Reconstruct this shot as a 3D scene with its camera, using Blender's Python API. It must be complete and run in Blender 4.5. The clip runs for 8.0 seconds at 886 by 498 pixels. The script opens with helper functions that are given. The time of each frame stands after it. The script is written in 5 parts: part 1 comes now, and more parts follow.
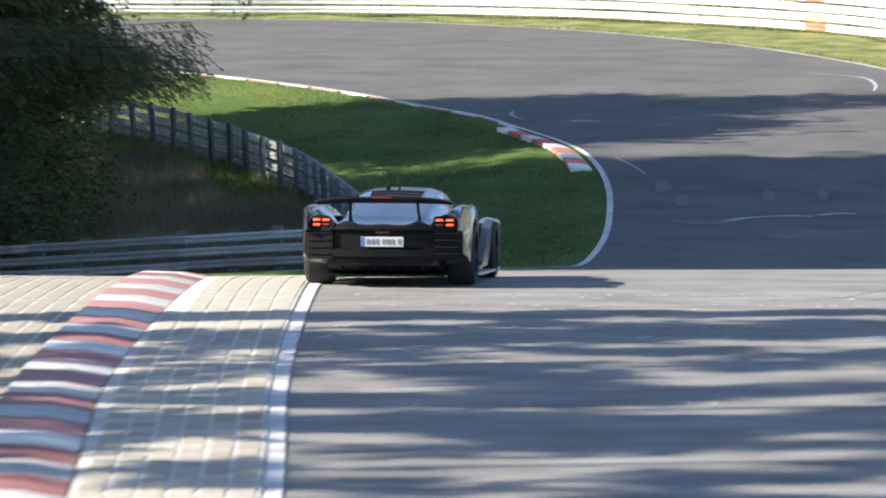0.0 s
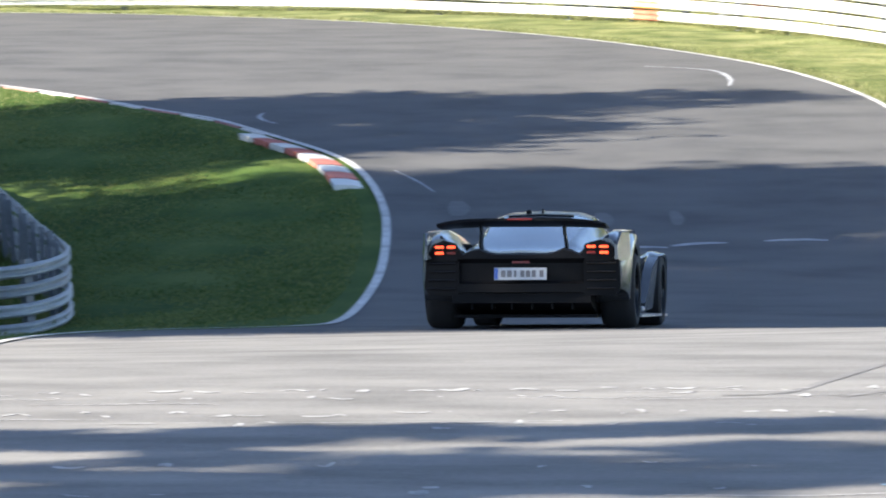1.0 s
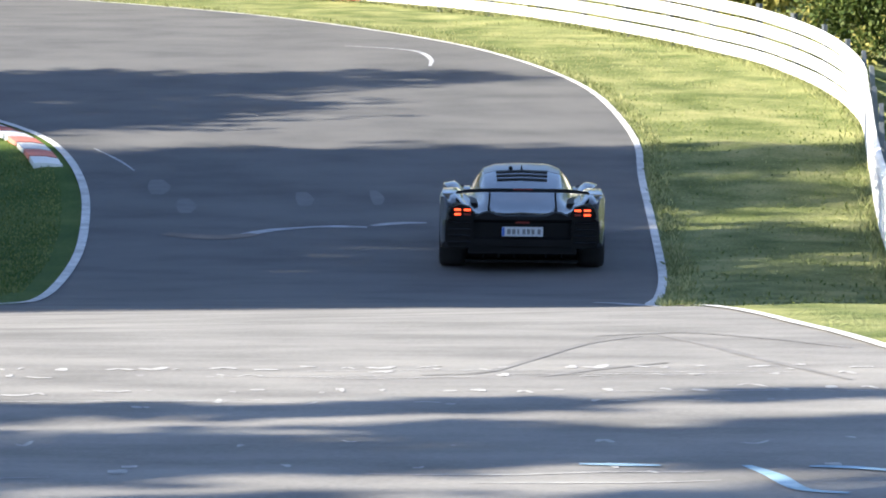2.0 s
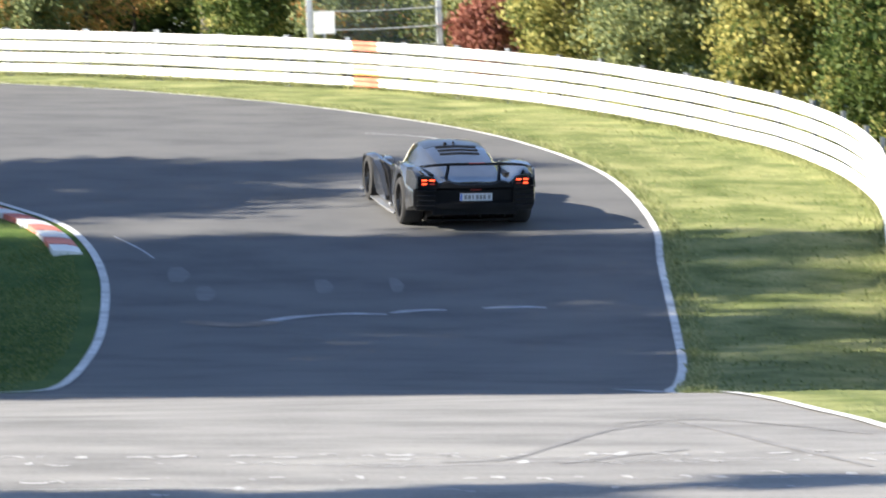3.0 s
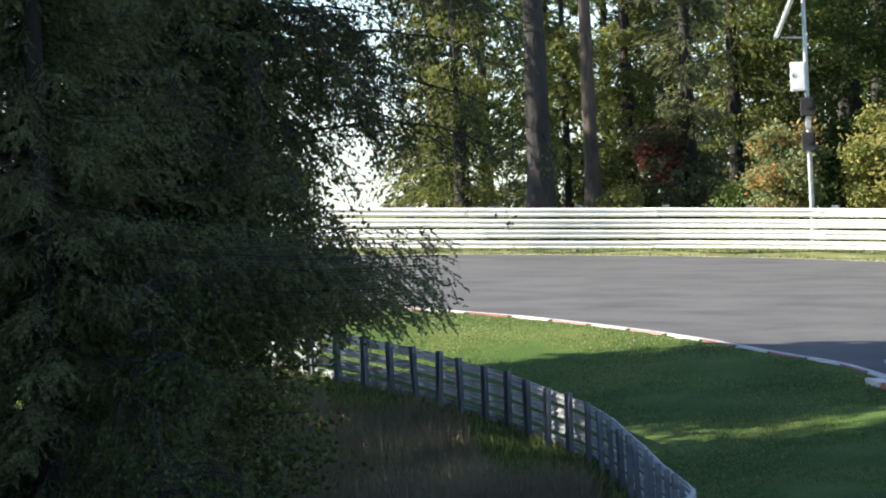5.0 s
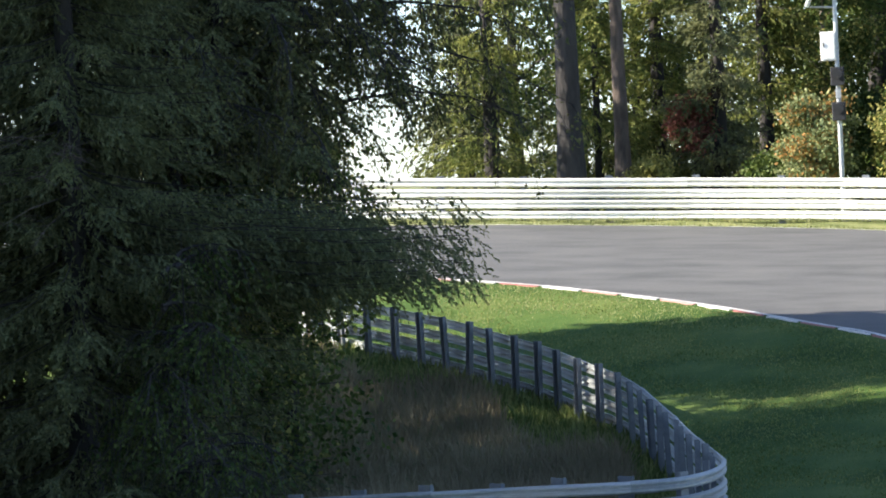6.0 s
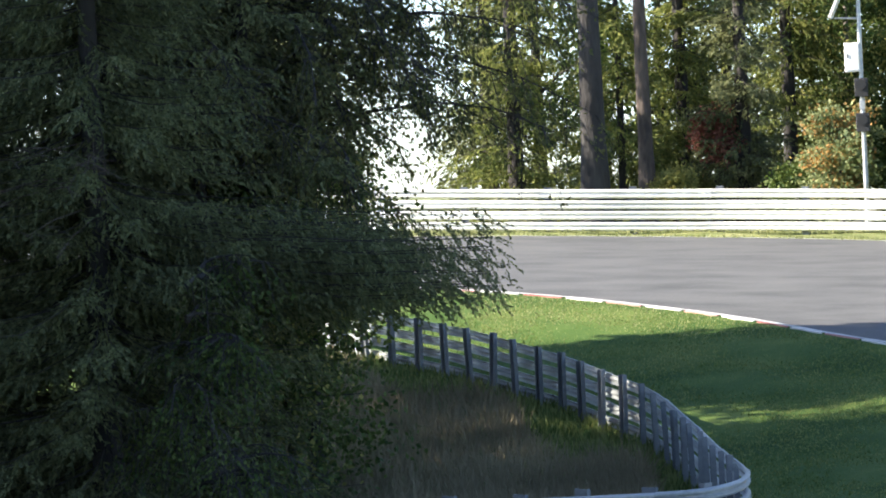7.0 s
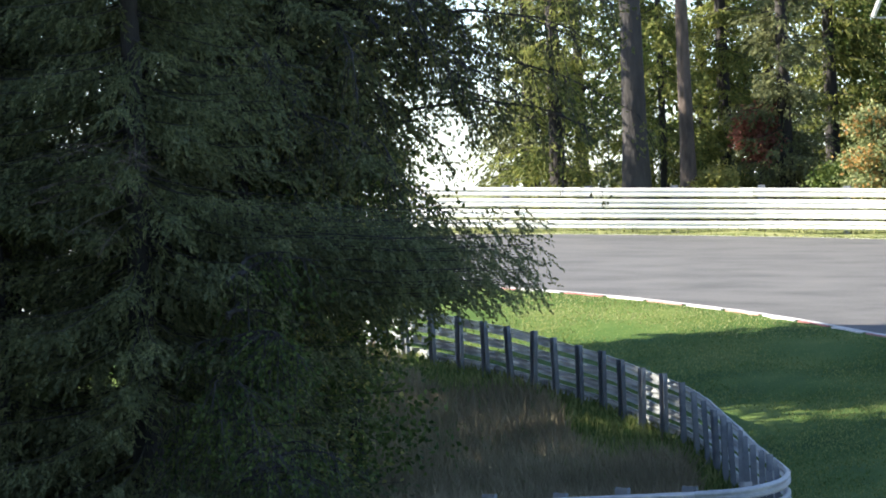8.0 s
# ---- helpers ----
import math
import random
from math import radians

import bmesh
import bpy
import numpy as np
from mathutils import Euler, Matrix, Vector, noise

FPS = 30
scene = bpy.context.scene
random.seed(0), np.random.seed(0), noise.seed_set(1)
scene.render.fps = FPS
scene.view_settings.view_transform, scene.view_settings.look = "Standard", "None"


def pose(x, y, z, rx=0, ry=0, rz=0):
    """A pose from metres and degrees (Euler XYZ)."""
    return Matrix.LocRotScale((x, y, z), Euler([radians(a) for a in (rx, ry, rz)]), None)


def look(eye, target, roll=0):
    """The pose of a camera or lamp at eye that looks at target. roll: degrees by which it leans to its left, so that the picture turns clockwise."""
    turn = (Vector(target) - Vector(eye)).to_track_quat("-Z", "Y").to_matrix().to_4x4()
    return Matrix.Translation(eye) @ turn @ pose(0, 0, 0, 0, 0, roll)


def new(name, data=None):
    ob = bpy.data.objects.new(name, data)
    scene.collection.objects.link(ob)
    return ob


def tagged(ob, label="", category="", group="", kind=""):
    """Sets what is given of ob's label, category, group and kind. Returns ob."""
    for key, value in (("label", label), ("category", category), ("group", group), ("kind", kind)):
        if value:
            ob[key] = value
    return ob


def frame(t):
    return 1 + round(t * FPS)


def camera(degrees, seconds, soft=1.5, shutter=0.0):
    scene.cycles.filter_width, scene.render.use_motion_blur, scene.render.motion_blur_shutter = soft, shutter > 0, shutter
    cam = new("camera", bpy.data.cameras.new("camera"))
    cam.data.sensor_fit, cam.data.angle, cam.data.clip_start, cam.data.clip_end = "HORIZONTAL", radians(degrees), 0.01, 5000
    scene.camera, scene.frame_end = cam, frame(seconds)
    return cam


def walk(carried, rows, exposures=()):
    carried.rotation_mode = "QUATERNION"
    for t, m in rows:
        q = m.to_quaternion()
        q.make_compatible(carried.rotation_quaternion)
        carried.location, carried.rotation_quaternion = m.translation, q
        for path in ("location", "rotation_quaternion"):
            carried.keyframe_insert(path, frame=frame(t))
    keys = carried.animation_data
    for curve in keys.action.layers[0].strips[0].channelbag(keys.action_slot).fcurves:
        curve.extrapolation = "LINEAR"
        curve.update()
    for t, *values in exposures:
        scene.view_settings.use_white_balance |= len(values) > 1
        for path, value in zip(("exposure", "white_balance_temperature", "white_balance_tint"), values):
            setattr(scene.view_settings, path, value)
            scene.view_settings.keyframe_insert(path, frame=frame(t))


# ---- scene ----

# camera: a long lens on a bank beside the track
cam = camera(12.0, 8.0, soft=1.85, shutter=0.3)
PATH = [  # t, x, y, z, yaw, pitch, lean to the right
    (0.0, 0.17, -20.50, 4.83, 3.493, -4.782, 2.45),
    (0.1, 0.23, -16.70, 4.69, 3.597, -4.960, 2.50),
    (0.2, 0.28, -12.90, 4.55, 3.756, -5.180, 2.65),
    (0.3, 0.23, -9.10, 4.28, 3.630, -5.115, 2.75),
    (0.4, 0.09, -5.30, 3.88, 3.284, -4.974, 2.74),
    (0.5, 0.0, -1.50, 3.41, 2.869, -4.771, 2.70),
    (0.6, 0.0, -0.10, 3.21, 2.520, -4.560, 2.70),
    (1.0, 0.0, 0.0, 3.20, 0.704, -4.413, 2.70),
    (1.5, 0.0, 0.0, 3.20, -2.187, -4.755, 2.40),
    (1.7, 0.0, 0.0, 3.20, -3.195, -4.942, 2.26),
    (2.8, 0.0, 0.0, 3.20, -3.490, -4.037, 2.05),
    (3.0, 0.0, 0.0, 3.20, -3.150, -3.672, 2.24),
    (3.3, 0.0, 0.0, 3.20, -1.386, -2.767, 2.40),
    (3.5, 0.0, 0.0, 3.20, -0.040, -2.234, 2.35),
    (3.8, 0.0, 0.0, 3.20, 2.149, -1.664, 2.50),
    (4.0, 0.0, 0.0, 3.20, 3.859, -1.239, 2.75),
    (4.2, 0.0, 0.0, 3.20, 5.390, -0.890, 2.75),
    (4.3, 0.0, 0.0, 3.20, 6.220, -0.755, 2.75),
    (4.4, 0.0, 0.0, 3.20, 7.230, -0.660, 2.75),
    (4.5, 0.0, 0.0, 3.20, 8.014, -0.630, 2.75),
    (5.0, 0.0, 0.0, 3.20, 9.045, -0.715, 2.60),
    (5.2, 0.0, 0.0, 3.20, 9.300, -0.820, 2.62),
    (6.5, 0.0, 0.0, 3.20, 9.545, -1.124, 2.72),
    (7.0, 0.0, 0.0, 3.20, 9.789, -0.931, 2.70),
    (7.5, 0.0, 0.0, 3.20, 10.114, -0.948, 2.62),
    (8.0, 0.0, 0.0, 3.20, 10.348, -0.935, 2.45),
]


def aim(x, y, z, yaw, pitch, lean):
    a, b = radians(yaw), radians(pitch)
    way = Vector((-math.sin(a) * math.cos(b), math.cos(a) * math.cos(b), math.sin(b)))
    return look((x, y, z), Vector((x, y, z)) + way, -lean)


walk(cam, [(t, aim(*r)) for t, *r in PATH], exposures=[(0.0, 1.54), (0.5, 1.63), (1.0, 1.82), (1.7, 1.90), (2.8, 1.88), (3.5, 1.68), (4.2, 1.50), (5.0, 1.52), (6.5, 1.84), (8.0, 2.02)])

# daylight: low sun from the side of the spruces, clear sky
SUN = Vector((-0.85, -0.17, 0.50)).normalized()
world = bpy.data.worlds.new("world")
world.use_nodes = True
sky = world.node_tree.nodes.new("ShaderNodeTexSky")
sky.sky_type, sky.sun_disc = "NISHITA", False
sky.air_density, sky.dust_density, sky.ozone_density = 0.6, 0.4, 1.2
sky.sun_elevation, sky.sun_rotation = math.asin(SUN.z), math.atan2(SUN.x, SUN.y)
back = world.node_tree.nodes["Background"]
back.inputs["Strength"].default_value = 0.105
world.node_tree.links.new(sky.outputs[0], back.inputs["Color"])
scene.world = world
sun = new("sun", bpy.data.lights.new("sun", "SUN"))
sun.data.energy, sun.data.angle, sun.data.color = 5.0, radians(0.53), (1.0, 0.91, 0.77)
sun.matrix_world = look(SUN * 200, (0, 0, 0))


# ---- materials ----
def mat(name, a, b=None, rough=0.7, metal=0.0, scale=(3.0, 40.0), bump=0.2, spec=0.5, island=False, obj=False,
        through_light=0.0, glow=0.0, coat=0.0, stretch=(1, 1, 1), dist=0.02, third=None):
    """Two colours mixed by noise at two sizes, a fine bump, and, for leaves, light that passes through."""
    m = bpy.data.materials.new(name)
    m.use_nodes = True
    t = m.node_tree
    n, link = t.nodes, t.links.new
    p = n["Principled BSDF"]
    b = b or a
    p.inputs["Roughness"].default_value, p.inputs["Metallic"].default_value = rough, metal
    p.inputs["Specular IOR Level"].default_value = spec
    p.inputs["Coat Weight"].default_value, p.inputs["Coat Roughness"].default_value = coat, 0.15
    co, mp = n.new("ShaderNodeTexCoord"), n.new("ShaderNodeMapping")
    mp.inputs["Scale"].default_value = stretch
    link(co.outputs["Object"], mp.inputs["Vector"])
    big, fine = n.new("ShaderNodeTexNoise"), n.new("ShaderNodeTexNoise")
    big.inputs["Scale"].default_value, fine.inputs["Scale"].default_value = scale
    big.inputs["Detail"].default_value, fine.inputs["Detail"].default_value = 5, 3
    for k in (big, fine):
        link(mp.outputs[0], k.inputs["Vector"])
    ramp = n.new("ShaderNodeValToRGB")
    ramp.color_ramp.elements[0].position, ramp.color_ramp.elements[1].position = 0.36, 0.64
    ramp.color_ramp.elements[0].color, ramp.color_ramp.elements[1].color = (*a, 1), (*b, 1)
    if third:
        e = ramp.color_ramp.elements.new(0.5)
        e.color = (*third, 1)
    mix = n.new("ShaderNodeMath")
    mix.operation = "MULTIPLY_ADD"
    mix.inputs[1].default_value = 0.35
    add = n.new("ShaderNodeMath")
    add.operation = "MULTIPLY"
    add.inputs[1].default_value = 0.65
    src = big.outputs["Fac"]
    if island or obj:
        rnd = n.new("ShaderNodeNewGeometry" if island else "ShaderNodeObjectInfo")
        src2 = rnd.outputs["Random Per Island" if island else "Random"]
        mm = n.new("ShaderNodeMix")
        mm.inputs["Factor"].default_value = 0.45
        link(src, mm.inputs["A"])
        link(src2, mm.inputs["B"])
        src = mm.outputs["Result"]
    link(src, add.inputs[0])
    link(fine.outputs["Fac"], mix.inputs[0])
    link(add.outputs[0], mix.inputs[2])
    link(mix.outputs[0], ramp.inputs["Fac"])
    link(ramp.outputs["Color"], p.inputs["Base Color"])
    if bump:
        bp = n.new("ShaderNodeBump")
        bp.inputs["Strength"].default_value, bp.inputs["Distance"].default_value = bump, dist
        link(fine.outputs["Fac"], bp.inputs["Height"])
        link(bp.outputs[0], p.inputs["Normal"])
    if glow:
        p.inputs["Emission Color"].default_value, p.inputs["Emission Strength"].default_value = (*a, 1), glow
    if through_light:
        tr, ms = n.new("ShaderNodeBsdfTranslucent"), n.new("ShaderNodeMixShader")
        link(ramp.outputs["Color"], tr.inputs["Color"])
        ms.inputs["Fac"].default_value = through_light
        link(p.outputs[0], ms.inputs[1])
        link(tr.outputs[0], ms.inputs[2])
        link(ms.outputs[0], n["Material Output"].inputs["Surface"])
    return m


PALETAR = mat("pale_asphalt", (0.122, 0.120, 0.114), (0.255, 0.25, 0.236), 0.85, scale=(1.8, 75), bump=0.35, stretch=(0.4, 1, 1), dist=0.01, third=(0.19, 0.186, 0.18))
ASPHALT = mat("asphalt", (0.061, 0.063, 0.064), (0.118, 0.118, 0.116), 0.82, scale=(0.9, 60), bump=0.35, stretch=(0.7, 1, 1), dist=0.01, third=(0.097, 0.097, 0.097))
VERGE = mat("verge_grass", (0.078, 0.105, 0.030), (0.30, 0.30, 0.13), 0.9, scale=(1.1, 22), bump=0.8, dist=0.05, spec=0.15, third=(0.17, 0.195, 0.07))
GRASS = mat("grass", (0.038, 0.08, 0.016), (0.115, 0.155, 0.04), 0.9, scale=(0.7, 30), bump=0.45, dist=0.04, spec=0.15, third=(0.065, 0.115, 0.024))
BLADE_V = mat("verge_blades", (0.14, 0.17, 0.06), (0.42, 0.42, 0.21), 0.8, scale=(0.5, 6), bump=0, island=True, through_light=0.55, spec=0.2)
BLADE = mat("grass_blades", (0.07, 0.12, 0.03), (0.28, 0.30, 0.11), 0.8, scale=(0.5, 6), bump=0, island=True, through_light=0.55, spec=0.2)
HAY = mat("dry_grass", (0.15, 0.125, 0.078), (0.33, 0.275, 0.175), 0.9, scale=(0.5, 5), bump=0, through_light=0.3, spec=0.2)
PAINT = mat("road_paint", (0.38, 0.38, 0.37), (0.72, 0.72, 0.70), 0.7, scale=(3, 26), bump=0.1)
SCUFF = mat("scuffed_tar", (0.27, 0.27, 0.27), (0.48, 0.48, 0.48), 0.85, scale=(9, 40), bump=0.1)
BLUEMARK = mat("blue_paint", (0.16, 0.30, 0.42), (0.34, 0.50, 0.62), 0.8, scale=(5, 30), bump=0.1)
WORN = mat("worn_paint", (0.20, 0.21, 0.225), (0.46, 0.48, 0.50), 0.8, scale=(6, 30), bump=0.1)
RUST = mat("brown_patch", (0.135, 0.112, 0.095), (0.235, 0.19, 0.155), 0.85, scale=(3, 30), bump=0.1)
KERB_R = mat("kerb_red", (0.25, 0.085, 0.08), (0.42, 0.22, 0.205), 0.75, scale=(2.5, 25), bump=0.25, obj=True)
KERB_W = mat("kerb_white", (0.36, 0.36, 0.35), (0.70, 0.69, 0.66), 0.75, scale=(2.5, 25), bump=0.25, obj=True)
APEX_R = mat("apex_red", (0.42, 0.10, 0.075), (0.58, 0.20, 0.15), 0.7, scale=(3, 25), bump=0.2, obj=True)
APEX_W = mat("apex_white", (0.60, 0.59, 0.57), (0.80, 0.79, 0.76), 0.7, scale=(3, 25), bump=0.2, obj=True)
TYREMARK = mat("tyre_mark", (0.125, 0.123, 0.12), (0.215, 0.21, 0.205), 0.8, scale=(2, 40), bump=0.2)
PAVER = mat("paver", (0.28, 0.26, 0.215), (0.44, 0.41, 0.345), 0.9, scale=(5, 50), bump=0.4, obj=True)
CONCRETE = mat("joint_bed", (0.42, 0.40, 0.36), (0.60, 0.58, 0.52), 0.95, scale=(3, 30), bump=0.3)
WHITE = mat("barrier_white", (0.62, 0.62, 0.59), (0.84, 0.84, 0.82), 0.45, scale=(1.6, 25), bump=0.08, obj=True)
RED = mat("barrier_red", (0.55, 0.13, 0.08), (0.66, 0.24, 0.16), 0.5, bump=0.05)
YELLOW = mat("barrier_yellow", (0.72, 0.55, 0.20), (0.80, 0.66, 0.32), 0.5, bump=0.05)
ZINC = mat("galvanised", (0.125, 0.14, 0.16), (0.21, 0.225, 0.245), 0.44, 0.5, scale=(2, 18), bump=0.1, obj=True)
# same metal as the posts, its colour paled for sun catching the beams
RAILZ = mat("sunlit_zinc", (0.32, 0.34, 0.35), (0.50, 0.52, 0.53), 0.40, 0.4, scale=(2, 18), bump=0.1, obj=True)
POSTM = mat("post_zinc", (0.12, 0.135, 0.155), (0.20, 0.215, 0.235), 0.55, 0.4, scale=(2, 18), bump=0.1, obj=True)
# the shade on the trunks in the wood is put into this dark colour
SHADEBARK = mat("bark", (0.022, 0.020, 0.020), (0.055, 0.050, 0.048), 0.95, scale=(2, 14), bump=0.8, stretch=(1, 1, 0.25), dist=0.05)
PALEBARK = mat("pale_bark", (0.13, 0.11, 0.09), (0.27, 0.24, 0.21), 0.95, scale=(2, 14), bump=0.8, stretch=(1, 1, 0.25), dist=0.05)
REDBARK = mat("red_bark", (0.045, 0.035, 0.030), (0.15, 0.115, 0.095), 0.95, scale=(2.5, 14), bump=0.8, stretch=(1, 1, 0.25), dist=0.05)
NEEDLE = mat("spruce_needles", (0.090, 0.108, 0.058), (0.215, 0.228, 0.105), 0.75, scale=(1.1, 6), bump=0, island=True, through_light=0.45, spec=0.2)
NEEDLE_Y = mat("light_needles", (0.09, 0.12, 0.03), (0.26, 0.27, 0.08), 0.75, scale=(0.6, 5), bump=0, island=True, through_light=0.35, spec=0.25)
LEAF = mat("green_leaves", (0.042, 0.078, 0.018), (0.14, 0.18, 0.045), 0.65, scale=(0.6, 5), bump=0, island=True, through_light=0.4, spec=0.3)
DULL = mat("dull_leaves", (0.060, 0.078, 0.028), (0.17, 0.16, 0.06), 0.7, scale=(0.9, 5), bump=0, island=True, through_light=0.45, spec=0.25)
LEAF_Y = mat("yellow_leaves", (0.185, 0.20, 0.060), (0.48, 0.43, 0.135), 0.65, scale=(0.6, 5), bump=0, island=True, through_light=0.42, spec=0.3)
LEAF_O = mat("orange_leaves", (0.24, 0.20, 0.065), (0.52, 0.27, 0.10), 0.65, scale=(0.6, 5), bump=0, island=True, through_light=0.42, spec=0.3)
LEAF_R = mat("red_leaves", (0.18, 0.06, 0.045), (0.38, 0.17, 0.12), 0.65, scale=(0.6, 5), bump=0, island=True, through_light=0.4, spec=0.3)
LEAF_B = mat("blue_green_leaves", (0.125, 0.17, 0.080), (0.31, 0.335, 0.150), 0.65, scale=(0.6, 5), bump=0, island=True, through_light=0.42, spec=0.3)
STEEL = mat("fence_steel", (0.42, 0.44, 0.45), (0.58, 0.59, 0.60), 0.45, 0.6, scale=(2, 18), bump=0.05)
BOXW = mat("box_white", (0.72, 0.72, 0.70), (0.82, 0.82, 0.80), 0.5, scale=(2, 10), bump=0.03)
DARK = mat("signal_black", (0.02, 0.02, 0.022), (0.035, 0.035, 0.038), 0.55, bump=0.05)
BODY = mat("car_body", (0.050, 0.051, 0.051), (0.085, 0.086, 0.086), 0.27, 0.55, scale=(2, 60), bump=0.01, coat=1.0)
ROOFM = mat("car_roof", (0.03, 0.031, 0.032), (0.05, 0.051, 0.052), 0.28, 0.4, scale=(2, 60), bump=0.01, coat=0.5)
CARBON = mat("car_black", (0.004, 0.004, 0.0045), (0.009, 0.009, 0.010), 0.5, scale=(3, 60), bump=0.03, spec=0.12)
GLASS = mat("car_glass", (0.012, 0.014, 0.017), None, 0.06, 0.0, bump=0, spec=1.0, coat=1.0)
COVER = mat("engine_cover", (0.19, 0.20, 0.215), (0.26, 0.27, 0.285), 0.24, 0.9, bump=0.01, coat=0.8)
RUBBER = mat("tyre_rubber", (0.012, 0.012, 0.013), (0.025, 0.025, 0.025), 0.85, bump=0.2)
RIM = mat("rim_black", (0.025, 0.025, 0.026), (0.05, 0.05, 0.052), 0.22, 0.8, bump=0.02)
SILVER = mat("bare_metal", (0.45, 0.45, 0.45), (0.6, 0.6, 0.6), 0.35, 0.8, bump=0.03)
TAIL = mat("tail_light", (1.0, 0.075, 0.022), None, 0.4, bump=0, glow=1.0)
LENS = mat("lamp_lens", (0.16, 0.012, 0.008), None, 0.3, bump=0)
PLATE_W = mat("plate_white", (0.50, 0.52, 0.54), None, 0.5, bump=0)
PLATE_B = mat("plate_blue", (0.05, 0.12, 0.42), None, 0.5, bump=0)
PLATE_K = mat("plate_ink", (0.16, 0.16, 0.17), None, 0.5, bump=0)


# ---- mesh helpers ----
class Geo:
    def __init__(self):
        self.v, self.f = [], []

    def add(self, verts, faces):
        k = len(self.v)
        self.v += [tuple(p) for p in verts]
        self.f += [tuple(i + k for i in f) for f in faces]
        return self

    def box(self, c, s, m=None, bevel=0.12):
        """A box with chamfered edges."""
        h = [d / 2 for d in s]
        e = min(h) * bevel
        pts, faces = [], []
        for sx in (-1, 1):
            for sy in (-1, 1):
                for sz in (-1, 1):
                    a = [sx * h[0], sy * h[1], sz * h[2]]
                    for ax in range(3):
                        q = [a[j] - (sx, sy, sz)[j] * (0 if j == ax else e) for j in range(3)]
                        pts.append(q)
        bm = bmesh.new()
        for q in pts:
            w = Vector(q)
            if m:
                w = m @ w
            bm.verts.new(w + Vector(c))
        bmesh.ops.convex_hull(bm, input=bm.verts)
        bm.verts.index_update()
        self.add([p.co[:] for p in bm.verts], [[p.index for p in f.verts] for f in bm.faces])
        bm.free()
        return self

    def tube(self, pts, radii, n=8):
        """A tube of changing radius along points."""
        pts = [Vector(p) for p in pts]
        k0 = len(self.v)
        for i, p in enumerate(pts):
            d = (pts[min(i + 1, len(pts) - 1)] - pts[max(i - 1, 0)]).normalized()
            u = d.cross(Vector((0, 0, 1)) if abs(d.z) < 0.9 else Vector((1, 0, 0))).normalized()
            w = d.cross(u)
            for j in range(n):
                a = 2 * math.pi * j / n
                self.v.append(tuple(p + float(radii[i]) * (math.cos(a) * u + math.sin(a) * w)))
        for i in range(len(pts) - 1):
            for j in range(n):
                a, b = k0 + i * n + j, k0 + i * n + (j + 1) % n
                self.f.append((a, b, b + n, a + n))
        self.f.append(tuple(k0 + j for j in range(n))[::-1])
        self.f.append(tuple(k0 + (len(pts) - 1) * n + j for j in range(n)))
        return self

    def loft(self, rings, cap=True, closed=True):
        k0, n = len(self.v), len(rings[0])
        for r in rings:
            self.v += [tuple(p) for p in r]
        for i in range(len(rings) - 1):
            for j in range(n if closed else n - 1):
                a, b = k0 + i * n + j, k0 + i * n + (j + 1) % n
                self.f.append((a, b, b + n, a + n))
        if cap and closed:
            self.f.append(tuple(k0 + j for j in range(n))[::-1])
            self.f.append(tuple(k0 + (len(rings) - 1) * n + j for j in range(n)))
        return self

    def mesh(self, name, material, smooth=None):
        me = bpy.data.meshes.new(name)
        me.from_pydata(self.v, [], self.f)
        bm = bmesh.new()
        bm.from_mesh(me)
        bmesh.ops.recalc_face_normals(bm, faces=bm.faces)
        bm.to_mesh(me)
        bm.free()
        if smooth:
            me.shade_smooth()
            me.set_sharp_from_angle(angle=radians(smooth))
        me.materials.append(material)
        return me


def part(name, geo, material, parent=None, label="", smooth=None, m=None):
    me = geo if isinstance(geo, bpy.types.Mesh) else geo.mesh(name, material, smooth)
    ob = new(name, me)
    if m is not None:
        ob.matrix_basis = m
    if parent:
        ob.parent = parent
    return tagged(ob, label) if label else ob


def raw_mesh(name, verts, faces, material):
    """A large mesh from arrays, with faces of one size."""
    me = bpy.data.meshes.new(name)
    nv, nf, k = len(verts), len(faces), faces.shape[1]
    me.vertices.add(nv)
    me.vertices.foreach_set("co", np.ascontiguousarray(verts, dtype=np.float32).ravel())
    me.loops.add(nf * k)
    me.loops.foreach_set("vertex_index", np.ascontiguousarray(faces, dtype=np.int32).ravel())
    me.polygons.add(nf)
    me.polygons.foreach_set("loop_start", np.arange(0, nf * k, k, dtype=np.int32))
    me.update(calc_edges=True)
    me.materials.append(material)
    return me


# ---- the lie of the land ----
PROFILE = [(-60, .9), (-20, .7), (0, .6), (10, .55), (20, .5), (24, .45), (27, .36), (30, .22), (33, 0), (37, -.38), (41, -.74), (44, -.96), (46.5, -1.0), (50, -.84), (53.5, -.5),
           (57, -.1), (64, .42), (70, .8), (76, 1.06), (84, 1.28), (92, 1.42), (110, 1.5), (300, 0), (900, -6)]


def depth(y):
    """How much farther the ground beyond the dip lies than the near survey gave."""
    s = min(max((y - 44) / 12, 0.0), 1.0)
    return 1 + 0.055 * s * s * (3 - 2 * s)


def deep(p):
    k = depth(p[1])
    return (p[0] * k, p[1] * k)


PROFILE = [(y * depth(y), 3.2 - (3.2 - z) * depth(y)) for y, z in PROFILE]
PY, PZ = np.array([p[0] for p in PROFILE], float), np.array([p[1] for p in PROFILE], float)
PM = np.gradient(PZ, PY)


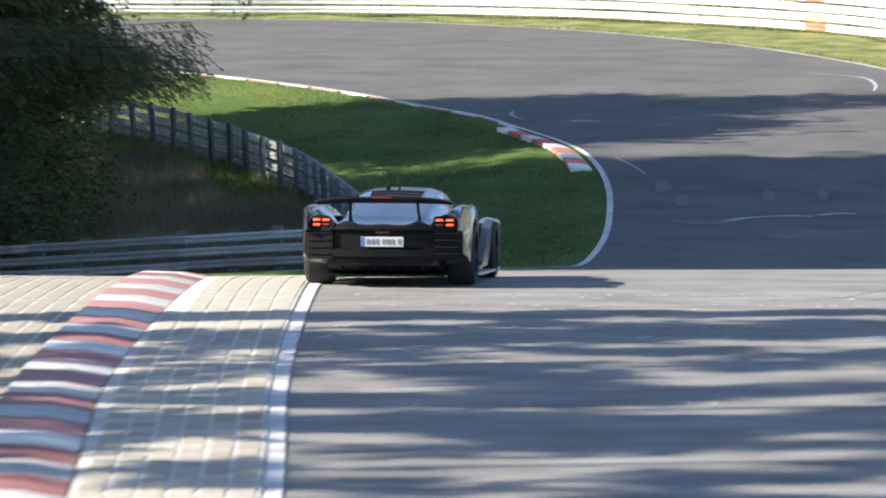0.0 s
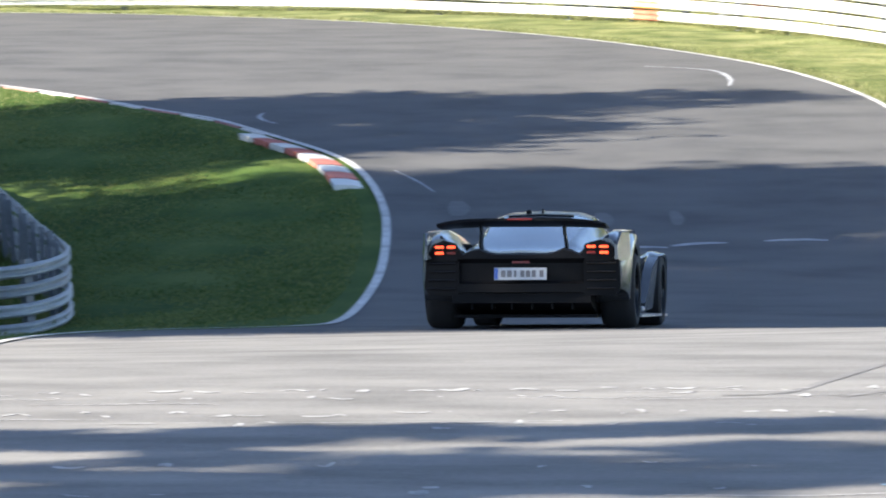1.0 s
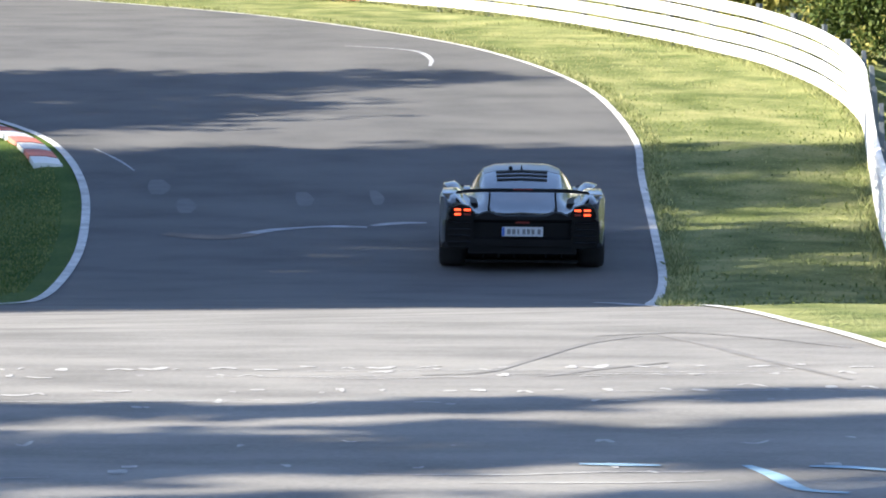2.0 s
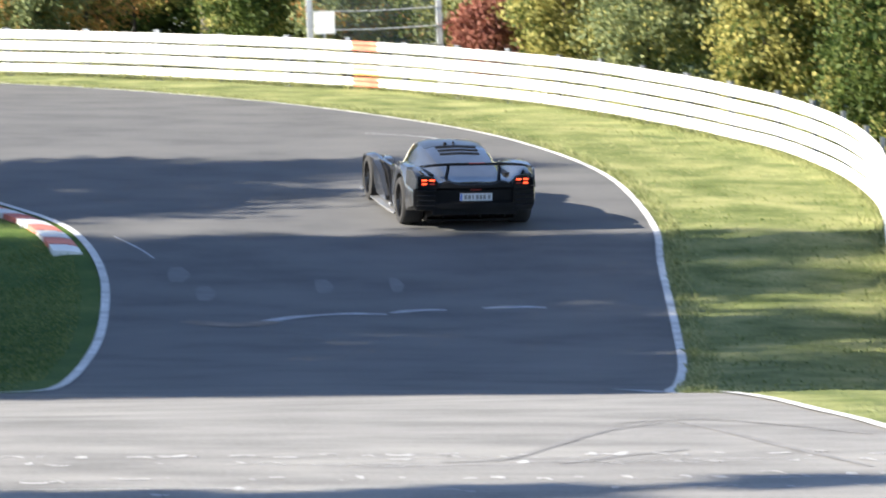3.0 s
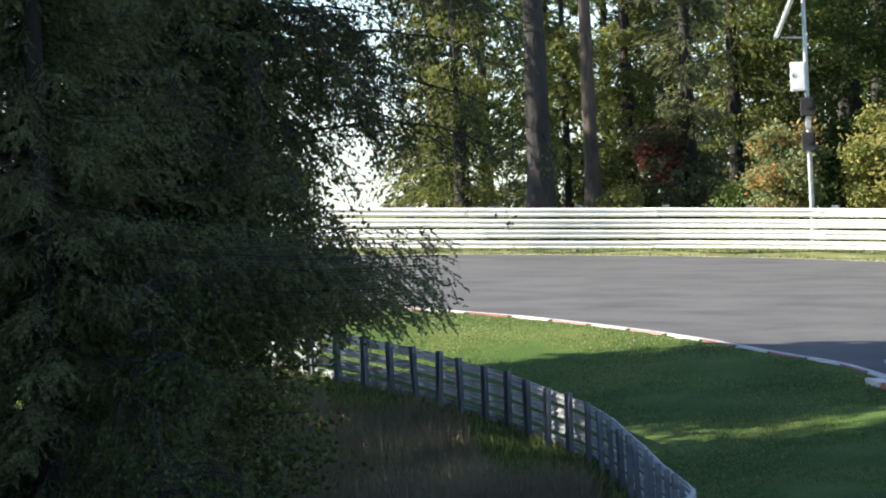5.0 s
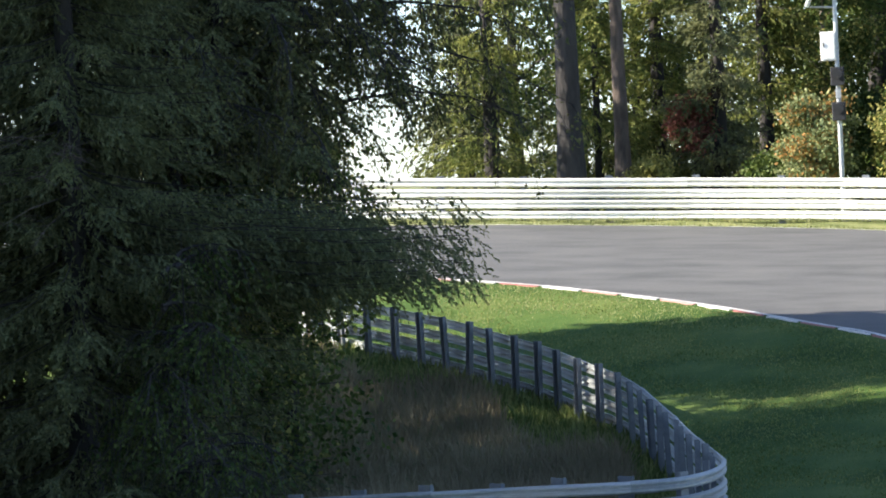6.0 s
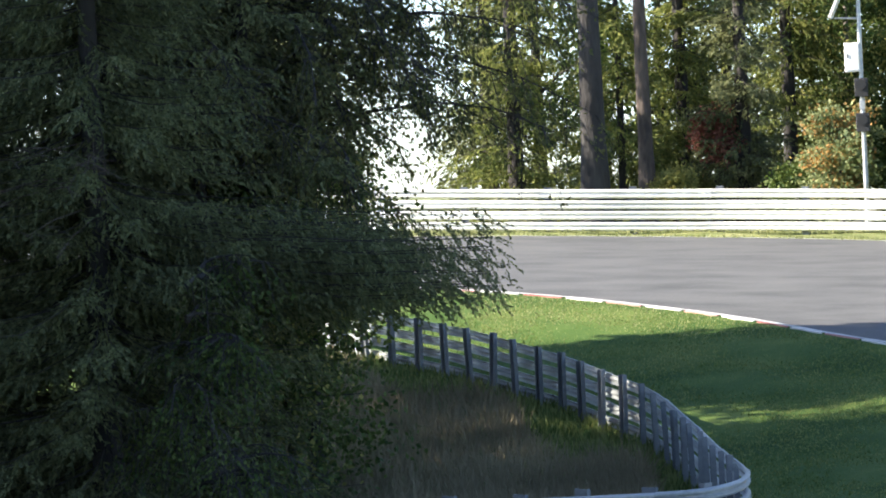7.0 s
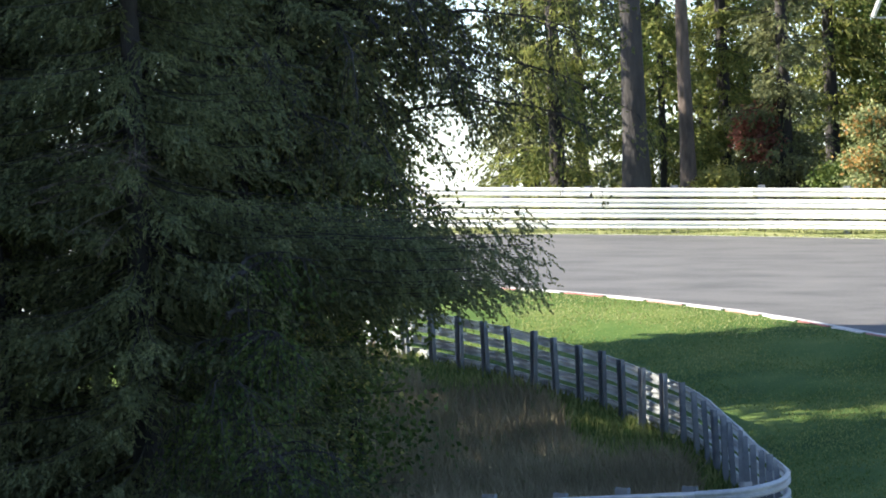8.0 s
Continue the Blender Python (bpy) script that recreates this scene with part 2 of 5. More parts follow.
def road_z(x, y):
    """The height of the road: over the crest, through the dip and up to the far bend, with a slight cross fall."""
    y = np.clip(np.asarray(y, float), PY[0], PY[-1] - 1e-6)
    i = np.clip(np.searchsorted(PY, y, side="right") - 1, 0, len(PY) - 2)
    h = PY[i + 1] - PY[i]
    s = (y - PY[i]) / h
    z = (2 * s**3 - 3 * s**2 + 1) * PZ[i] + (s**3 - 2 * s**2 + s) * h * PM[i] + (-2 * s**3 + 3 * s**2) * PZ[i + 1] + (s**3 - s**2) * h * PM[i + 1]
    x = np.asarray(x, float)
    crest = (0.07 - 0.0217 * np.clip(x, -7, 4)) * np.exp(-((y - 32.3) / 3.6)**2)
    return z - 0.0437 * np.clip(x, -40, 40) - crest


def spline(pts, step=0.5):
    """A smooth curve through plan points, at even steps."""
    p = np.array(pts, float)
    p = np.vstack([2 * p[0] - p[1], p, 2 * p[-1] - p[-2]])
    out = []
    for i in range(1, len(p) - 2):
        for s in np.linspace(0, 1, 24, endpoint=False):
            a, b, c, d = p[i - 1:i + 3]
            out.append(0.5 * (2 * b + (c - a) * s + (2 * a - 5 * b + 4 * c - d) * s**2 + (3 * b - a - 3 * c + d) * s**3))
    out.append(p[-2])
    out = np.array(out)
    run = np.concatenate([[0], np.cumsum(np.linalg.norm(np.diff(out, axis=0), axis=1))])
    at = np.arange(0, run[-1], step)
    return np.stack([np.interp(at, run, out[:, k]) for k in range(2)], 1)


INNER = [(-1.6, -60), (-2.3, 0), (-2.91, 8.7), (-3.45, 14.8), (-3.78, 19.5), (-4.1, 25), (-4.25, 28.5), (-4.25, 32), (-3.9, 36), (-2.6, 39), (-1.85, 41.2), (-1.64, 44),
         (-1.475, 47), (-1.36, 49.4), (-1.345, 52.1), (-1.415, 53.9), (-1.595, 55.5), (-1.89, 57.1), (-2.275, 58.3), (-3.13, 60.2), (-4.06, 62.2), (-4.97, 63.4), (-6.4, 65.4),
         (-7.5, 66.7), (-8.5, 67.7), (-9.55, 68.7), (-10.6, 69.5), (-11.9, 70.3), (-16, 72), (-24, 74), (-60, 80)]
OUTER = [(7, -60), (6, 0), (5.1, 15), (4.7, 22), (4.37, 27.4), (4.17, 29.7), (4.1, 34), (4.3, 39), (4.6, 42), (4.92, 44.2), (5.29, 47.1), (5.62, 50.9), (5.88, 54.5), (6.13, 57.6),
         (6.13, 62.3), (5.82, 65.3), (5.18, 68.2), (4.42, 70.6), (3.14, 73.6), (1.74, 76.4), (0.21, 78.9), (-1.97, 82), (-4.28, 84.3), (-6.9, 86.2), (-9.4, 87.2),
         (-13.3, 88), (-20, 88.5), (-60, 96)]
inner, outer = spline([deep(p) for p in INNER], 0.4), spline([deep(p) for p in OUTER], 0.4)


def in_poly(x, y, poly):
    x, y = np.asarray(x, float), np.asarray(y, float)
    r = np.zeros(x.shape, bool)
    for (x1, y1), (x2, y2) in zip(poly, np.roll(poly, -1, axis=0)):
        if y1 != y2:
            r ^= ((y1 > y) != (y2 > y)) & (x < (x2 - x1) * (y - y1) / (y2 - y1) + x1)
    return r


def to_curve(x, y, curve):
    """The distance from each place to a curve."""
    x, y = np.asarray(x, float).ravel(), np.asarray(y, float).ravel()
    d = np.full(x.shape, 1e9)
    for a, b in zip(curve[:-1:2], curve[2::2]):
        ab = b - a
        t = np.clip(((x - a[0]) * ab[0] + (y - a[1]) * ab[1]) / (ab @ ab), 0, 1)
        d = np.minimum(d, (x - a[0] - t * ab[0])**2 + (y - a[1] - t * ab[1])**2)
    return np.sqrt(d)


LAWN = np.vstack([inner, [(-60, -60)]])
ROAD = np.vstack([inner, outer[::-1]])


def ground_z(x, y):
    """The ground beside the road: the lawn inside the bend falls away towards the hollow."""
    x, y = np.atleast_1d(np.asarray(x, float)), np.atleast_1d(np.asarray(y, float))
    shape = x.shape
    x, y = x.ravel(), y.ravel()
    z = road_z(x, y)
    k = np.clip((y - 33) / 9, 0, 1)
    k = k * k * (3 - 2 * k) * in_poly(x, y, LAWN)
    near = (k > 0) & (x > -62)
    fall = np.zeros(x.shape)
    fall[near] = np.clip(to_curve(x[near], y[near], inner) - 0.4, 0, 11)
    return (z - k * 0.095 * fall).reshape(shape)


def gz(x, y):
    return float(ground_z([x], [y])[0])


def axis(fine, coarse):
    return np.array(sorted(set(np.round(np.concatenate([fine, coarse]), 3))))


xs = axis(np.arange(-30, 14.01, 0.5), [-900, -500, -250, -140, -90, -70, -60, -50, -42, -36, -33, 17, 21, 26, 34, 45, 60, 90, 140, 250, 500, 900])
ys = axis(np.concatenate([np.arange(-24, 26, 1.0), np.arange(26, 102, 0.5)]), [-80, -60, -45, -34, 103.5, 105, 107, 111, 118, 130, 150, 180, 220, 300, 420, 600, 900])
gx, gy = np.meshgrid(xs, ys)
zz = ground_z(gx, gy)
inside = in_poly(gx, gy, ROAD)
edge = np.minimum(to_curve(gx, gy, inner), to_curve(gx, gy, outer)).reshape(gx.shape)
zz = zz - np.where(inside, np.where(edge > 0.55, 0.10, 0.012), 0.004) + np.where(~inside & (edge > 0.5) & (np.abs(gx) < 40), 0.03 * np.sin(gx * 1.7 + gy * 0.9) * np.cos(gy * 1.1), 0)
nx, ny = len(xs), len(ys)
idx = np.arange(nx * ny).reshape(ny, nx)
quads = np.stack([idx[:-1, :-1], idx[:-1, 1:], idx[1:, 1:], idx[1:, :-1]], -1).reshape(-1, 4)
ground = new("ground", raw_mesh("ground", np.stack([gx, gy, zz], -1).reshape(-1, 3), quads, GRASS))
ground.data.shade_smooth()
ground.data.materials.append(VERGE)
mid = np.stack([gx, gy], -1).reshape(-1, 2)[quads].mean(1)
paler = ~in_poly(mid[:, 0], mid[:, 1], np.vstack([(outer + inner[np.linspace(0, len(inner) - 1, len(outer)).astype(int)]) / 2, [(-900, 90), (-900, -80)]])) & (mid[:, 1] > 20)
ground.data.polygons.foreach_set("material_index", paler.astype(np.int32))
tagged(ground, "mown green lawn and verges round a bend", "ground", kind="structure")


def ribbon(name, a, b, lift, material, across=1):
    """A strip between two plan curves of the same count, laid on the road."""
    s = np.linspace(0, 1, across + 1)
    p = a[:, None, :] * (1 - s)[None, :, None] + b[:, None, :] * s[None, :, None]
    z = road_z(p[..., 0], p[..., 1]) + lift
    n, k = p.shape[:2]
    i = np.arange(n * k).reshape(n, k)
    f = np.stack([i[:-1, :-1], i[:-1, 1:], i[1:, 1:], i[1:, :-1]], -1).reshape(-1, 4)
    me = raw_mesh(name, np.concatenate([p, z[..., None]], -1).reshape(-1, 3), f, material)
    me.shade_smooth()
    return new(name, me)


def even(curve, n):
    run = np.concatenate([[0], np.cumsum(np.linalg.norm(np.diff(curve, axis=0), axis=1))])
    return np.stack([np.interp(np.linspace(0, run[-1], n), run, curve[:, k]) for k in range(2)], 1)


def shift(curve, d):
    """A curve moved sideways, to its left for a positive d."""
    t = np.gradient(curve, axis=0)
    t /= np.linalg.norm(t, axis=1)[:, None]
    return curve + d * np.stack([-t[:, 1], t[:, 0]], 1)


# the road, matched from edge to edge by legs of the curve
def leg(curve, marks):
    at = [int(np.argmin(np.linalg.norm(curve - np.array(deep(m)), axis=1))) for m in marks]
    return [curve[a:b + 1] for a, b in zip(at[:-1], at[1:])]


marks_in = [(-1.6, -60), (-4.1, 25), (-1.85, 41.2), (-1.32, 52.1), (-4.97, 63.5), (-11.9, 70.3), (-59, 79.8)]
marks_out = [(7, -60), (4.5, 25), (4.6, 42), (5.9, 55.5), (3.14, 73.6), (-13.3, 88), (-59, 95.8)]
legs = list(zip(leg(inner, marks_in), leg(outer, marks_out), (120, 60, 40, 40, 40, 50)))
ra = np.vstack([even(a, n)[:-1] for a, b, n in legs])
rb = np.vstack([even(b, n)[:-1] for a, b, n in legs])
road_strip = ribbon("road", ra, rb, 0.0, ASPHALT, 26)
road_strip.data.materials.append(PALETAR)
# rows up to just past the crest take the paler asphalt
row_pale = (ra[:-1, 1] + rb[:-1, 1]) / 2 < 35.6
road_strip.data.polygons.foreach_set("material_index", np.repeat(row_pale.astype(np.int32), 26))
road = tagged(road_strip, "worn grey asphalt race track with pale scuffs", "road", kind="structure")

line_in = inner[np.abs(inner[:, 1] + 5) < 200]
at = int(np.argmax(line_in[:, 1] > 33.0))
tagged(ribbon("edge_line_inner", shift(line_in, 0.04)[at:], shift(line_in, -0.07)[at:], 0.012, PAINT), "painted white line along the inner edge", "line", kind="structure")
tagged(ribbon("edge_line_near", shift(line_in, 0.055)[:at + 1], shift(line_in, -0.09)[:at + 1], 0.012, PAINT), "broad painted white line beside the paving", "line", kind="structure")
tagged(ribbon("edge_line_outer", shift(outer, 0.0), shift(outer, 0.10), 0.012, PAINT), "painted white line along the outer edge", "line", kind="structure")


def stripe(name, pts, width, material, label, lift=0.006):
    c = spline([deep(p) for p in pts], 0.03)
    w = width * (0.35 + 0.65 * np.sin(np.linspace(0.25, math.pi - 0.25, len(c))))[:, None]
    t = np.gradient(c, axis=0)
    t /= np.linalg.norm(t, axis=1)[:, None]
    nrm = np.stack([-t[:, 1], t[:, 0]], 1)
    tagged(ribbon(name, c - nrm * w / 2, c + nrm * w / 2, lift, material), label, "marking", kind="structure")



for pts in ([(2.6, 69.9), (3.1, 69.65), (3.5, 69.35), (3.8, 68.8), (3.9, 67.6), (3.82, 66.6)],):
    stripe("road_mark", pts, 0.10, WORN, "pale hooked tyre mark on the asphalt")
stripe("road_mark", [(-0.35, 50.5), (0.0, 50.3), (0.35, 50.25), (0.75, 50.5)], 0.42, RUST, "brownish worn patch in the dip")
FAINT = mat("faded_patch", (0.115, 0.117, 0.118), (0.16, 0.162, 0.163), 0.85, scale=(4, 30), bump=0.1)
for pts in ([(0.35, 50.15), (0.9, 50.75), (1.4, 51.0)], [(1.35, 51.0), (1.7, 51.05), (2.1, 51.0)], [(2.15, 51.1), (2.5, 51.3), (2.85, 51.33)], [(3.3, 51.45), (3.7, 51.55), (4.1, 51.5)]):
    stripe("road_mark", pts, 0.21, WORN, "pale scraped line across the dip")
for x, y, w in ((1.38, 53.0, 0.24), (-0.11, 52.5, 0.26), (-0.45, 53.8, 0.30), (2.3, 53.1, 0.18)):
    stripe("road_patch", [(x, y - 0.5), (x + 0.02, y), (x - 0.01, y + 0.5)], w, FAINT, "small faded repair patch in the asphalt")
stripe("road_mark", [(-3.36, 63.0), (-3.4, 62.5), (-3.3, 62.0), (-3.1, 61.6)], 0.08, WORN, "faint pale swirl on the asphalt")
stripe("road_mark", [(-1.3, 56.6), (-0.95, 55.6), (-0.75, 54.9)], 0.05, WORN, "pale scrape beside the apex kerb")
stripe("road_mark", [(4.05, 42.6), (4.25, 41.5), (4.25, 40.0)], 0.22, WORN, "short white line stub at the road edge")
for pts in ([(3.03, 27.9), (3.26, 26.7), (3.45, 25.5), (3.76, 24.1)], [(2.63, 27.7), (3.24, 28.0), (3.71, 27.4), (4.14, 26.5)], [(1.28, 24.4), (1.66, 24.6), (2.0, 25.5), (2.48, 26.9), (2.93, 27.7)], [(1.97, 24.3), (2.34, 24.8), (2.84, 25.3)]):
    stripe("tyre_mark", pts, 0.08, TYREMARK, "faint dark curved tyre mark on the asphalt", 0.003)
rs = np.random.RandomState(5)
for row, count in ((24.85, 34), (24.4, 18), (23.4, 30), (22.8, 14), (20.9, 10), (19.9, 12), (17.6, 10), (14.5, 8)):
    for k in range(count):
        x = -3.6 + 7.6 * (k + rs.uniform(0.0, 1.0)) / count
        y = row + rs.normal(scale=0.09) + 0.05 * x
        ln = rs.choice([0.03, 0.05, 0.08, 0.16])
        stripe("road_scuff", [(x, y), (x + ln / 2, y + rs.uniform(-.12, .12)), (x + ln, y + rs.uniform(-.14, .14))], rs.uniform(0.02, 0.08), SCUFF, "pale scuff where cars bottom out", 0.003)
for k in range(16):
    x, y, ln = rs.uniform(-3.5, 3), rs.choice([24.6, 24.2, 23.5, 22.9, 19.6]) + rs.normal(scale=0.15), rs.uniform(0.6, 1.8)
    stripe("road_scrape", [(x, y), (x + ln * 0.4, y + rs.uniform(-.05, .08)), (x + ln * 0.7, y + rs.uniform(0, .1)), (x + ln, y + rs.uniform(0, .12))], rs.uniform(0.015, 0.035), SCUFF, "long thin pale scrape on the asphalt", 0.003)
for pts in ([(1.8, 20.05), (2.0, 20.02), (2.2, 19.98)], [(2.6, 19.98), (2.68, 19.6), (2.74, 19.1), (2.95, 18.95)], [(2.9, 19.95), (3.1, 19.9), (3.3, 19.75)]):
    stripe("paint_mark", pts, 0.10, BLUEMARK, "pale blue surveyor's paint mark on the road")


# ---- guard rails ----
W_BEAM = [(0, -.5), (.10, -.47), (.27, -.33), (.27, -.20), (.06, -.05), (.06, .05), (.27, .20), (.27, .33), (.10, .47), (0, .5)]


def beam_rings(curve, base, z, h, side, proud=0.0, back=0.012):
    """Rings of a corrugated beam along a plan curve; it bulges to the given side."""
    t = np.gradient(curve, axis=0)
    t /= np.linalg.norm(t, axis=1)[:, None]
    nrm = side * np.stack([-t[:, 1], t[:, 0]], 1)
    rings = []
    for p, q, b in zip(curve, nrm, base):
        front = [(p[0] + q[0] * (h * d + proud), p[1] + q[1] * (h * d + proud), b + z + h * s) for d, s in W_BEAM]
        rear = [(p[0] + q[0] * (h * d - back), p[1] + q[1] * (h * d - back), b + z + h * s) for d, s in W_BEAM[::-1]]
        rings.append(front + rear)
    return rings


def guard_rail(name, label, pts, rows, pitch, post_gap, side, beam_mat, post_mat, post_side, top, fill=0.93, seg=3.0):
    rail = tagged(new(name), label, "guard rail")
    rail.empty_display_size = 0.3
    c = spline([deep(p) for p in pts], 0.15)
    base = ground_z(c[:, 0], c[:, 1])
    for _ in range(3):
        base = np.convolve(np.pad(base, 6, mode="edge"), np.ones(13) / 13, "valid")
    step = int(seg / 0.15)
    rr = random.Random(len(pts))
    for a in range(0, len(c) - 4, step):
        s = slice(a, min(a + step + 1, len(c)))
        for r in range(rows):
            z = top - pitch * (r + 0.5)
            wob = rr.uniform(-0.006, 0.006)
            part("beam", Geo().loft(beam_rings(c[s], base[s] + wob, z, pitch * fill, side)), beam_mat, rail, smooth=50)
            j = min(a + step, len(c) - 1)
            if r % 2 == 0 and j < len(c) - 2:
                k = slice(max(j - 1, 0), j + 2)
                part("splice", Geo().loft(beam_rings(c[k], base[k], z, pitch * (fill + 0.02), side, 0.008)), beam_mat, rail, smooth=50)
    t = np.gradient(c, axis=0)
    t /= np.linalg.norm(t, axis=1)[:, None]
    gap = int(round(post_gap / 0.15))
    shapes = []
    for k in range(3):
        g = Geo()
        # C-shaped post: web and two flanges
        g.box((0, 0, 0.5 * (top + 0.3) - 0.3), (0.012, 0.17, top + 0.34))
        g.box((0.030, 0.082, 0.5 * (top + 0.3) - 0.3), (0.055, 0.010, top + 0.34))
        g.box((0.030, -0.082, 0.5 * (top + 0.3) - 0.3), (0.055, 0.010, top + 0.34))
        shapes.append(g.mesh("post", post_mat))
    for i in range(2, len(c), gap):
        q = post_side * np.array([-t[i][1], t[i][0]])
        ang = math.degrees(math.atan2(q[1], q[0]))
        part("post", shapes[i % 3], post_mat, rail, m=pose(c[i][0] + 0.09 * q[0], c[i][1] + 0.09 * q[1], base[i] - rr.uniform(-0.03, 0.02), rr.uniform(-2, 2), rr.uniform(-2, 2), ang + rr.uniform(-6, 6)))
    return rail, c, base


FAR = [(-46, 96), (-30, 91.8), (-20, 90.2), (-13.4, 89.6), (-9.4, 89.6), (-5.6, 88.9), (-2.1, 87.3), (0.24, 85.1), (2.46, 82.7), (4.46, 79.5), (6.34, 75.6), (7.88, 71), (8.54, 68.7),
       (9.16, 66.3), (9.55, 63), (9.49, 59.2), (9.04, 55.7), (8.47, 51.6), (8.07, 48.3), (7.7, 44), (7.4, 36)]
far_rail, far_c, far_b = guard_rail("crash_barrier", "tall white four-beam steel barrier round the outside of the bend", FAR, 4, 0.247, 1.95, -1, WHITE, ZINC, 1, 1.02, fill=0.82, seg=3.9)
near = [i for i, p in enumerate(far_c) if 3.02 < p[0] < 3.65 and p[1] > 74]
for r, mt in ((0, RED), (2, YELLOW), (3, RED)):
    part("painted_panel", Geo().loft(beam_rings(far_c[near], far_b[near], 1.02 - 0.247 * (r + 0.5), 0.207, -1, 0.010)), mt, far_rail, "red and yellow marker paint", smooth=50)
NEAR = [(-22, 69.5), (-17, 67.4), (-14, 65.5), (-12.5, 64.2), (-11.4, 62.9), (-10.27, 61.4), (-9.15, 59.6), (-8.42, 58.4), (-7.68, 56.9), (-6.76, 55), (-6.0, 52.5), (-5.4, 50.1), (-4.95, 48.2),
        (-4.8, 47.1), (-4.87, 46.2), (-5.25, 45.6), (-6.1, 45.75), (-7.5, 46.4), (-10, 47.3), (-13, 48.3), (-20, 50.5)]
guard_rail("guard_rail", "galvanised four-beam guard rail curling back round a hollow", NEAR, 4, 0.212, 0.97, 1, RAILZ, POSTM, -1, 0.85, fill=0.66)


# ---- kerbs and paving ----
def kerb_block(w, l, h, material, rise):
    """A kerb stone, sloped up from the road side."""
    a = [(0, -l / 2, -0.12), (w, -l / 2, -0.12), (w, -l / 2, h), (w * 0.45, -l / 2, h * 0.8 + rise), (0.02, -l / 2, 0.012)]
    b = [(x, l / 2, z) for x, y, z in a]
    return Geo().loft([a, b]).mesh("kerb_stone", material, 30)


def kerb(name, label, curve, off, w, h, length, side, paints=(KERB_W, KERB_R)):
    thing = tagged(new(name), label, "kerb", kind="structure")
    shapes = [kerb_block(w, length - 0.012, h, m, 0.004) for m in paints]
    e = even(curve, max(2, int(np.linalg.norm(np.diff(curve, axis=0), axis=1).sum() / length)))
    for i in range(len(e) - 1):
        p, d = (e[i] + e[i + 1]) / 2, e[i + 1] - e[i]
        n = side * np.array([-d[1], d[0]]) / np.linalg.norm(d)
        f = Vector((d[0], d[1], float(road_z(e[i + 1][0], e[i + 1][1]) - road_z(e[i][0], e[i][1])))).normalized()
        r = Vector((n[0], n[1], -0.0437 * n[0])).normalized()
        u = r.cross(f).normalized()
        if u.z < 0:
            u = -u
        m = Matrix((r, f, u)).transposed().to_4x4()
        q = p + n * off
        m.translation = (q[0], q[1], float(road_z(*q)) + 0.004)
        part("kerb_stone", shapes[i % 2], None, thing, m=m)
    return thing


sel = inner[(inner[:, 1] > 58.05) & (inner[:, 1] < 75) & (inner[:, 0] > -17)]
sharp = sel[sel[:, 1] < 63.8]
kerb("apex_kerb", "low red and white kerb at the apex of the bend", sharp, 0.12, 0.42, 0.05, 0.55, 1, (APEX_W, APEX_R))
kerb("inner_kerb", "flat red and white kerb strip edging the lawn", sel[sel[:, 1] >= 63.5], 0.04, 0.065, 0.004, 0.95, 1)
KERB = [(-3.6, -4), (-4.1, 6), (-4.31, 8.6), (-4.7, 12.4), (-4.98, 15.5), (-5.25, 20.5), (-5.4, 24.6), (-5.5, 27.3), (-5.6, 29.5)]
kline = spline(KERB, 0.3)
kerb("track_kerb", "raised worn red and white kerb beside the crest", kline, 0.0, 0.78, 0.085, 0.80, 1)


def slab(name, a, b, lift, material, label):
    return tagged(ribbon(name, a, b, lift, material, 6), label, "paving", kind="structure")


def run_x(curve, y):
    return float(np.interp(y, curve[:, 1], curve[:, 0]))


front_in = inner[(inner[:, 1] < 32)]
ysl = np.arange(-4, 30.4, 0.4)
bed_a = np.array([(run_x(front_in, y) - 0.06, y) for y in ysl])
bed_b = np.array([(run_x(kline, y) + 0.0, y) for y in ysl])
bed = slab("paving_strip", bed_a, bed_b, 0.024, CONCRETE, "strip of grey paving blocks between line and kerb")
bed_c = np.array([(run_x(kline, y) - 0.76, y) for y in ysl])
bed_d = bed_c - np.array([3.2, 0])
bed2 = slab("paving_apron", bed_c, bed_d, 0.024, CONCRETE, "apron of weathered paving blocks behind the kerb")
PW, PL = 0.215, 0.22
paver = Geo().box((0, 0, 0), (PW - 0.030, PL - 0.014, 0.05), bevel=0.3).mesh("paving_block", PAVER)


def pave(bed, right, cols, y0, y1, limit):
    spare, count = [], 0
    y = y0
    while y < y1:
        for c in range(cols):
            x = right(y) - PW * (c + 0.5) - 0.01
            if x - PW / 2 < limit(y):
                continue
            z = float(road_z(x, y)) + 0.004
            slope = math.degrees(math.atan((float(road_z(x, y + 0.2)) - float(road_z(x, y - 0.2))) / 0.4))
            m = pose(x, y, z + random.uniform(-0.003, 0.003), slope + random.uniform(-0.8, 0.8), 2.5 + random.uniform(-0.8, 0.8), random.uniform(-1.2, 1.2))
            if y > 9.5 and count < 290:
                part("paving_block", paver, None, bed, m=m)
                count += 1
            else:
                spare.append(m)
        y += PL
    if spare:
        v0 = np.array([p.co[:] for p in paver.vertices])
        g = Geo()
        f0 = [tuple(f.vertices) for f in paver.polygons]
        for m in spare:
            a = np.array(m)
            g.add(v0 @ a[:3, :3].T + a[:3, 3], f0)
        tagged(part("paving_field", g, PAVER, bed), kind="stuff")


pave(bed, lambda y: run_x(front_in, y) - 0.065, 8, -3.5, 29.8, lambda y: run_x(kline, y) + 0.02)
pave(bed2, lambda y: run_x(kline, y) - 0.78, 14, -3.5, 29.8, lambda y: -99)


